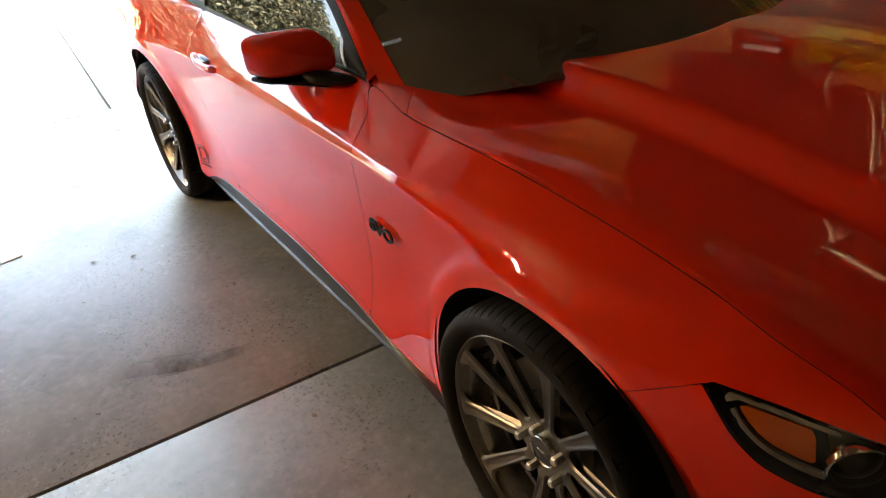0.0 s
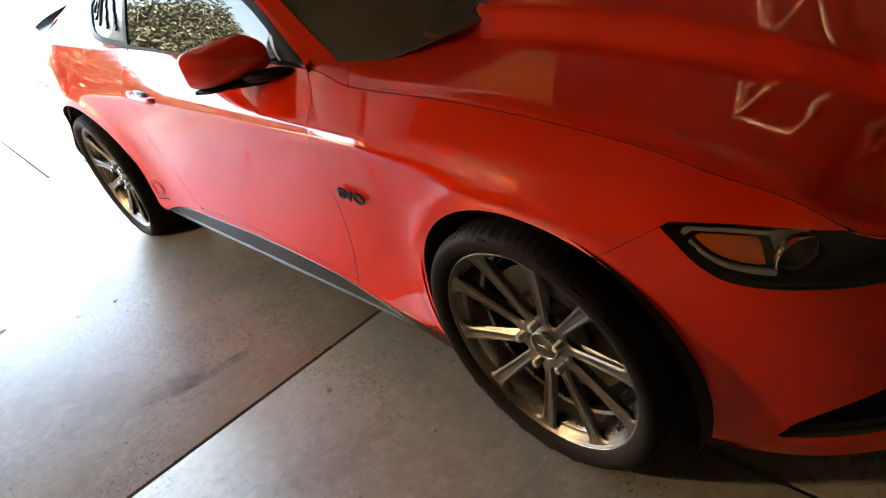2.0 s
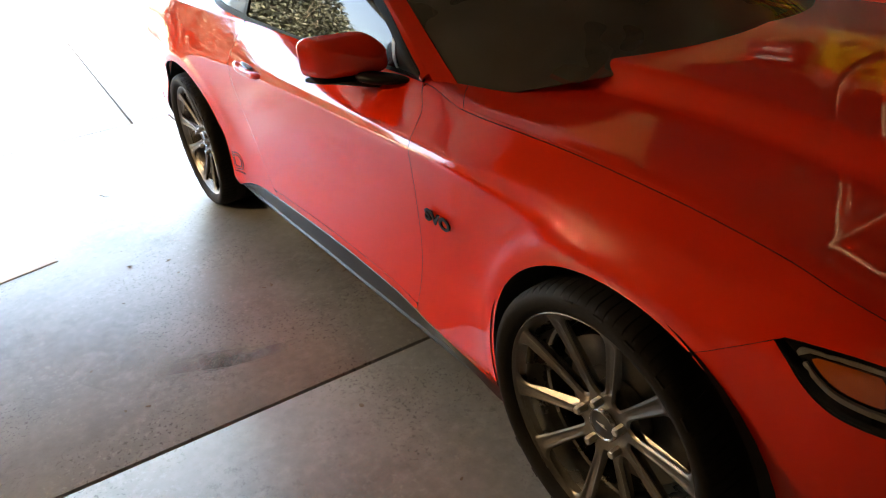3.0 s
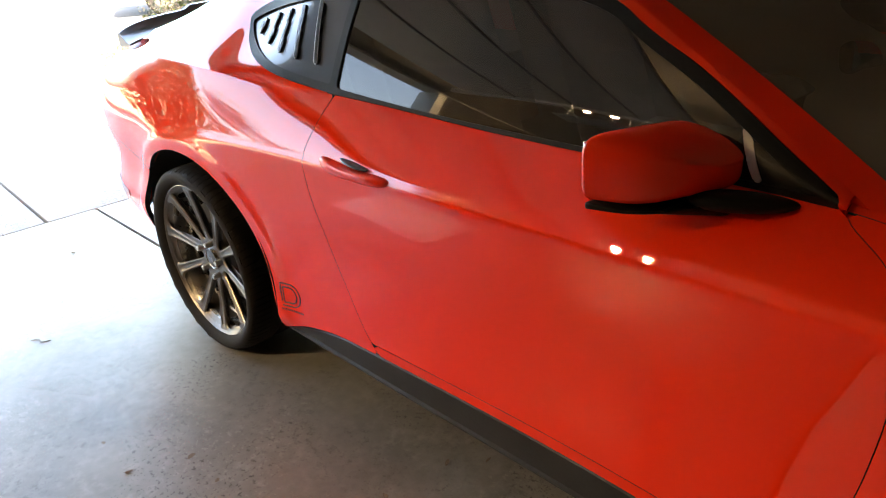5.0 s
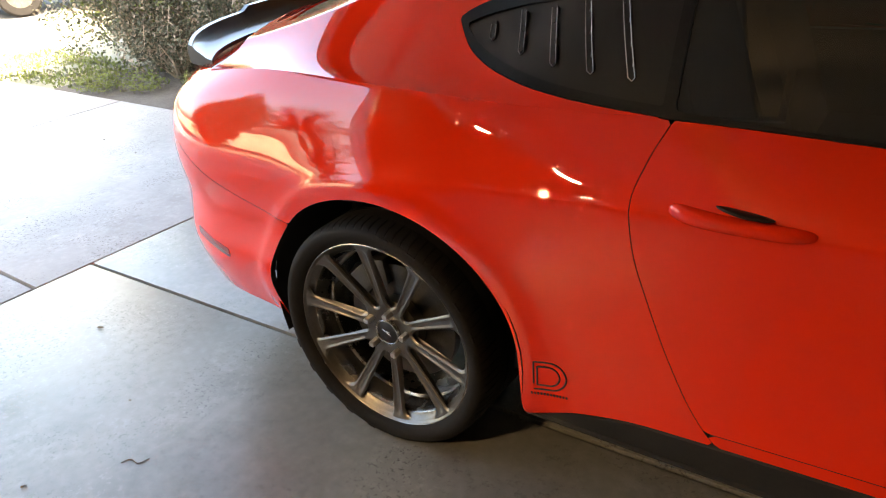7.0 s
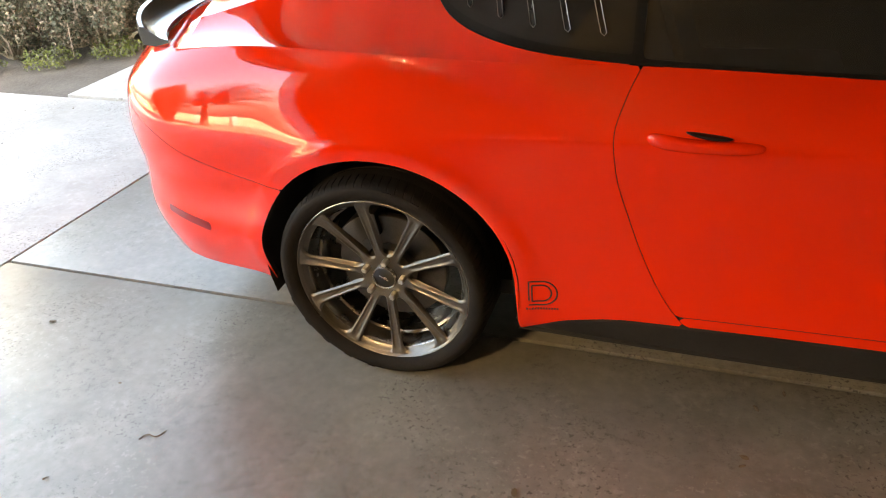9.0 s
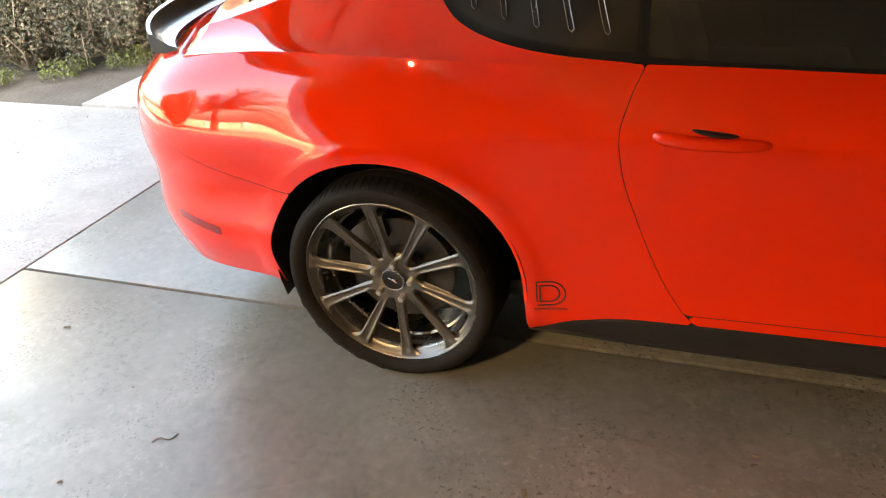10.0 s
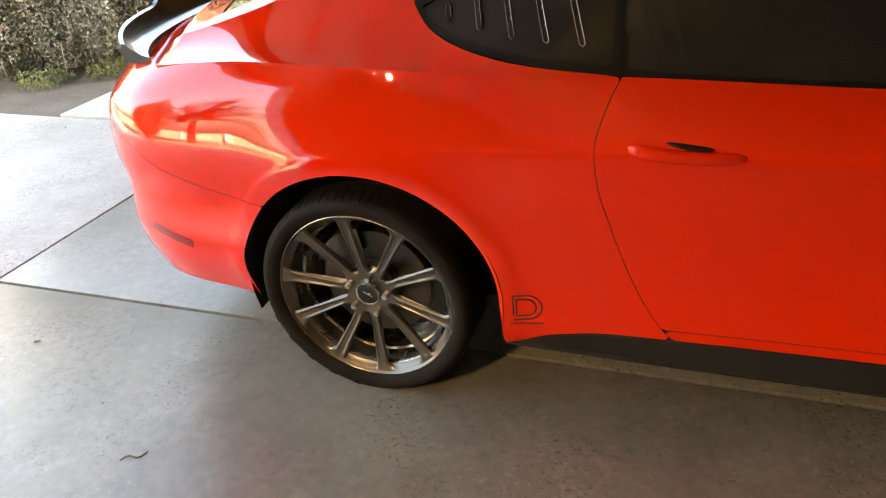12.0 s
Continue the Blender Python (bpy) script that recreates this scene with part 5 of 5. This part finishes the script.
for x, z, words in ((1.95, 1.82, "white full-suspension bicycle hung beside the yellow sign"), (3.2, 1.62, "white full-suspension bicycle hung lower on wall hooks")):
    bicycle(pose(x, 1.93, z), words)
    for dx in (0.35, 0.75):
        bm = bmesh.new()
        tube(bm, [(x + dx, GY1 - 0.02, z + 0.84), (x + dx, 1.93, z + 0.84), (x + dx, 1.89, z + 0.86), (x + dx, 1.87, z + 0.93)], 0.012, 8)
        tagged(mesh_object("wall_hook", bm, STEEL, None, "", 40), "grey steel hook holding a bicycle on the wall", "hook", "bicycle hooks")

# paper on the floor, leaves and crumbs
bm = bmesh.new()
box(bm, -0.36, 0.36, -0.17, 0.17, 0.0, 0.004, 0.001)
sheet_ob = mesh_object("paper_sheet", bm, PAPER, None, "", 30)
sheet_ob.matrix_basis = pose(-0.25, -1.94, 0.0005, 0, 0, 10)
tagged(sheet_ob, "flat white paper sheet lying on the concrete floor", "paper")

# crumbs, leaf bits and stains on the concrete
def leaf_bit(x, y, size, turn, seed):
    rng = np.random.default_rng(seed)
    bm = bmesh.new()
    n = 7
    ring = [bm.verts.new((size * (0.5 + 0.3 * rng.random()) * math.cos(2 * math.pi * k / n), 0.45 * size * (0.5 + 0.4 * rng.random()) * math.sin(2 * math.pi * k / n), 0.0015 + 0.3 * size * rng.random())) for k in range(n)]
    top = bm.verts.new((0, 0, 0.35 * size))
    low = bm.verts.new((0, 0, 0.0005))
    for k in range(n):
        bm.faces.new((ring[k], ring[(k + 1) % n], top))
        bm.faces.new((ring[(k + 1) % n], ring[k], low))
    ob = mesh_object("leaf_bit", bm, BARK, None, "", 30)
    ob.matrix_basis = pose(x, y, 0.0005, 0, 0, turn)
    return tagged(ob, "small dry brown leaf bit lying on concrete", "leaf bit", "leaf bits on the concrete")


BITS = ((1.43, -1.71), (1.46, -1.645), (0.475, -1.312), (1.12, -1.757), (1.915, -1.12), (0.715, -1.56), (1.124, -0.776), (-1.59, -1.7), (0.21, -1.458), (2.34, -1.33), (2.35, -1.057),
        (3.2, -0.708), (-1.345, -0.985), (-0.79, -1.594), (1.049, -0.858), (-0.853, -1.209), (1.014, -1.08), (0.396, -1.462), (0.621, -1.311), (1.02, -1.05), (-3.38, 0.9), (-3.06, 0.41), (-3.05, 0.98), (-1.7, -1.214), (-3.54, 0.51), (-2.71, -0.5))
for k, (x, y) in enumerate(BITS):
    leaf_bit(x, y, 0.012 + 0.009 * ((k * 7) % 5) / 4, 47 * k, 60 + k)
bm = bmesh.new()
tube(bm, [(-0.03 + 0.012 * k, 0.012 * math.sin(1.1 * k) + 0.004 * k, 0.0018) for k in range(7)], 0.0014, 6)
ob = mesh_object("twig", bm, BARK, None, "", 60)
ob.matrix_basis = pose(-0.598, -1.39, 0, 0, 0, 20)
tagged(ob, "tiny crooked dark twig lying on concrete", "twig")
for k, (x, y, a, b, turn) in enumerate(((1.37, -1.37, 0.22, 0.05, 62), (1.42, -1.3, 0.2, 0.03, 75), (-0.35, -1.3, 0.32, 0.22, 30), (-0.05, -1.5, 0.3, 0.16, 10), (0.2, -1.3, 0.3, 0.15, 0), (2.2, -1.3, 0.28, 0.14, 80), (1.2, -1.6, 0.35, 0.16, 30), (-1.2, -1.5, 0.3, 0.1, 60), (-1.5, -1.9, 0.4, 0.16, 80), (0.7, -1.9, 0.4, 0.2, 20))):
    bm = bmesh.new()
    bmesh.ops.create_grid(bm, x_segments=2, y_segments=2, size=1)
    bm.transform(pose(x, y, 0.0016 + 0.0003 * k, 0, 0, turn) @ Matrix.Diagonal((a, b, 1, 1)))
    ob = mesh_object("floor_stain", bm, SCUFF if k < 2 else SMUDGE, None, "", None)
    tagged(ob, "dark dusty smudge on the concrete floor", "stain", "", "structure")
KEEP = {"ground", "road", "paper_sheet", "leaf_bit", "twig", "floor_stain"}

# the garage and its driveway stand three degrees askew to the car
SKEW = pose(0, 0, 0, 0, 0, -3)
for ob in list(scene.objects):
    if ob.parent is None and ob is not car and ob.type != "CAMERA" and ob.type != "LIGHT" and ob.name.split(".")[0] not in KEEP:
        ob.matrix_basis = SKEW @ ob.matrix_basis


# ---- outside: bushes, palm, street ----
def leaf_cloud(name, centre, size, count, leaf, mats, parent, rng, droop=0.0):
    """Many small bent leaves in an uneven clump."""
    verts, faces, mi = [], [], []
    for _ in range(count):
        d = rng.normal(size=3)
        d /= np.linalg.norm(d)
        r = rng.uniform(0.35, 1.0) ** 0.6 * (1 + 0.25 * math.sin(5 * d[0] + centre[0]) * math.cos(4 * d[1]))
        c = np.array(centre) + d * r * np.array(size)
        c[2] = max(c[2], 0.02)
        a = rng.normal(size=3)
        a[2] -= droop
        a /= np.linalg.norm(a)
        b = np.cross(a, rng.normal(size=3))
        b /= max(np.linalg.norm(b), 1e-6)
        l, w = leaf * rng.uniform(0.6, 1.4), leaf * rng.uniform(0.22, 0.42)
        k = len(verts)
        n = np.cross(a, b) * w * 0.3
        verts.extend((c, c + a * l * 0.5 + b * w + n, c + a * l, c + a * l * 0.5 - b * w + n))
        faces.append((k, k + 1, k + 2, k + 3))
        mi.append(int(rng.integers(0, len(mats))))
    me = bpy.data.meshes.new(name)
    me.from_pydata([tuple(map(float, v)) for v in verts], [], faces)
    for m in mats:
        me.materials.append(m)
    me.polygons.foreach_set("material_index", mi)
    ob = new(name, me)
    if parent is not None:
        ob.parent = parent
    return ob


def bush(x, y, rx, ry, h, seed, label, dense=1.0, leaf=0.034, leaves=(LEAF_A, LEAF_A, LEAF_A, LEAF_B, TWIG)):
    rng = np.random.default_rng(seed)
    ob = thing("bush", label, "bush", "garden bushes", pose(x, y, -0.02))
    bm = bmesh.new()
    for _ in range(int(110 * dense)):
        a, r = rng.uniform(0, 2 * math.pi), rng.uniform(0.1, 1.0)
        tip = (rx * r * math.cos(a), ry * r * math.sin(a), h * rng.uniform(0.35, 1.0))
        mid = (tip[0] * 0.45 + rng.normal() * 0.08, tip[1] * 0.45 + rng.normal() * 0.08, tip[2] * 0.55)
        tube(bm, [(tip[0] * 0.1, tip[1] * 0.1, 0), mid, tip, (tip[0] * 1.15, tip[1] * 1.15, tip[2] - rng.uniform(0, 0.25))], [0.014, 0.009, 0.005, 0.002], 5)
    part("branch_work", bm, TWIG, ob, "bare tan twigs")
    leaf_cloud("crown", (0, 0, h * 0.58), (rx, ry, h * 0.5), int(30000 * dense), leaf, leaves, ob, rng)
    return ob


bush(-5.0, 2.25, 0.95, 0.9, 1.9, 3, "dense olive-green bush with tangled dry twigs")
bush(-4.1, 2.9, 0.85, 0.8, 1.75, 4, "olive-green bush with bare tan twigs at its foot")
bush(-4.25, 2.35, 0.7, 0.6, 1.5, 7, "twiggy olive-green bush close to the driveway", 1.0, 0.03)
bush(-3.1, 3.5, 0.9, 0.8, 1.8, 5, "twiggy green bush at the edge of the soil bed")
bush(-5.9, 3.8, 0.95, 1.0, 2.3, 13, "tall olive-green bush behind the twiggy ones", 0.7, 0.055)
bush(-4.9, 4.3, 1.2, 1.0, 2.4, 14, "tall olive-green bush behind the twiggy ones", 0.7, 0.055)
bush(-3.5, 4.9, 1.2, 1.0, 2.4, 15, "tall olive-green bush behind the twiggy ones", 0.7, 0.055)
bush(-5.65, 2.75, 0.7, 0.7, 1.6, 6, "rounded green bush beside the pale lawn")
for k, (x, y, h) in enumerate(((-4.6, 2.0, 0.75), (-3.85, 2.2, 0.8), (-3.3, 2.65, 0.85))):
    bush(x, y, 0.5, 0.38, h, 50 + k, "low tangled grey-green bush with dry tan twigs", 0.45, 0.028, (LEAF_A, LEAF_A, TWIG))
for k, (x, y) in enumerate(((-4.5, 1.55), (-4.0, 1.8), (-3.6, 2.1), (-4.9, 1.4))):
    rng = np.random.default_rng(20 + k)
    tuft = thing("weed_tuft", "small fresh green weed growing in soil", "weed", "weeds in the soil bed", pose(x, y, -0.015))
    leaf_cloud("leaves", (0, 0, 0.08), (0.22, 0.18, 0.07), 700, 0.024, [LEAF_B, LEAF_B, LEAF_A], tuft, rng)

rng = np.random.default_rng(9)
lawn = leaf_cloud("grass", (-6.4, 1.75, 0.0), (1.8, 0.65, 0.02), 3000, 0.034, [LEAF_B, LEAF_B, LEAF_B, LEAF_A], None, rng, -1.5)
tagged(lawn, "sparse short green grass on pale ground", "grass", "", "stuff")


def palm(x, y, h, seed, label):
    rng = np.random.default_rng(seed)
    ob = thing("palm_tree", label, "tree", "palms", pose(x, y, -0.03))
    bm = bmesh.new()
    tube(bm, [(0.04 * math.sin(k), 0.03 * math.cos(2 * k), h * k / 14) for k in range(15)], [0.2 - 0.006 * k + 0.012 * (k % 2) for k in range(15)], 14)
    part("trunk", bm, BARK, ob, "rough brown trunk")
    verts, faces = [], []
    for k in range(150):
        az, el = rng.uniform(0, 2 * math.pi), rng.uniform(0.0, 1.4)
        ln = rng.uniform(2.6, 3.6)
        for j in range(40):
            t = 0.12 + 0.88 * j / 39
            c = np.array([math.cos(az) * math.cos(el) * ln * t, math.sin(az) * math.cos(el) * ln * t, h + 0.1 + ln * (t * math.sin(el) - 0.3 * t * t)])
            c[2] = max(c[2], 0.05)
            for s in (-1, 1):
                d = np.array([-math.sin(az) * s + 0.6 * math.cos(az), math.cos(az) * s + 0.6 * math.sin(az), -0.35])
                d *= 0.55 * (1.1 - 0.7 * t) / np.linalg.norm(d)
                w = np.array([math.cos(az), math.sin(az), 0]) * 0.015
                q = len(verts)
                verts.extend((c - w, c + w, c + d))
                faces.append((q, q + 1, q + 2))
    me = bpy.data.meshes.new("crown")
    me.from_pydata([tuple(map(float, v)) for v in verts], [], faces)
    me.materials.append(LEAF_BACKLIT)
    cr = new("crown", me)
    cr.parent = ob
    return ob


# both crowns have backlit shade in their colour, to mirror as silhouettes
palm(-8.6, -9.4, 1.5, 12, "broad palm tree with dense feathery fronds")
bush(-7.6, -4.9, 1.4, 1.7, 3.2, 31, "tall tree-like bush beside the driveway, its leaves coloured dark as if backlit", 1.0, 0.1, (LEAF_BACKLIT, LEAF_BACKLIT, LEAF_A))

# a low sunlit block wall and a house front across the street, mirrored in the paint
tan = thing("garden_wall", "sunlit tan block wall across the street", "wall")
for k in range(9):
    y = -29 + 3.2 * k
    bm = bmesh.new()
    box(bm, -13.3, -13.1, y, y + 2.82, -0.02, 0.86 + 0.04 * (k % 2), 0.02)
    part("wall_panel", bm, BLOCK_TAN, tan, "", 30)
    bm = bmesh.new()
    box(bm, -13.4, -13.0, y + 2.82, y + 3.2, -0.02, 0.93, 0.03)
    part("pillar", bm, STUCCO, tan, "pale stucco pillar", 30)

# a pale car parked in the street
street_car = thing("parked_car", "pale car parked at the kerb of the street", "car", "", pose(-11.15, 5.7, -0.02, 0, 0, 65))
bm = bmesh.new()
sec = [(-2.2, 0.45), (-2.25, 0.75), (-2.1, 0.98), (-1.3, 1.02), (-0.6, 1.42), (0.7, 1.45), (1.4, 1.02), (2.15, 0.88), (2.3, 0.6), (2.2, 0.32)]
arch = lambda cx: [(cx + 0.38 * math.cos(a), 0.33 + 0.38 * math.sin(a)) for a in np.linspace(0, math.pi, 12)]
prism(bm, sec + arch(1.35) + arch(-1.35), -0.88, 0.88, None, 0.05)
part("body", bm, WHITE_PAINT, street_car, "pale painted body", 30)
for x in (-1.35, 1.35):
    for s in (-1, 1):
        bm = bmesh.new()
        lathe(bm, [(0.2, -0.11), (0.3, -0.11), (0.335, -0.08), (0.335, 0.08), (0.3, 0.11), (0.2, 0.11)], 40, None, True)
        w = part("wheel", bm, RUBBER, street_car)
        w.matrix_basis = pose(x, s * 0.8, 0.335)
        bm = bmesh.new()
        lathe(bm, [(0, -0.08 * 1), (0.2, -0.09), (0.21, -0.1)], 32, pose(0, 0, 0, 0, 0, 0 if s < 0 else 180))
        for k in range(10):
            box(bm, -0.014, 0.014, -0.1, -0.08, 0.04, 0.2, 0.004, (pose(0, 0, 0) if s < 0 else pose(0, 0, 0, 0, 0, 180)) @ pose(0, 0, 0, 0, 36 * k, 0))
        part("rim", bm, GUNMETAL, w)
bm = bmesh.new()
box(bm, -0.5, 0.65, -0.885, 0.885, 1.05, 1.36, 0.02)
part("side_glass", bm, BLACK_GLOSS, street_car)
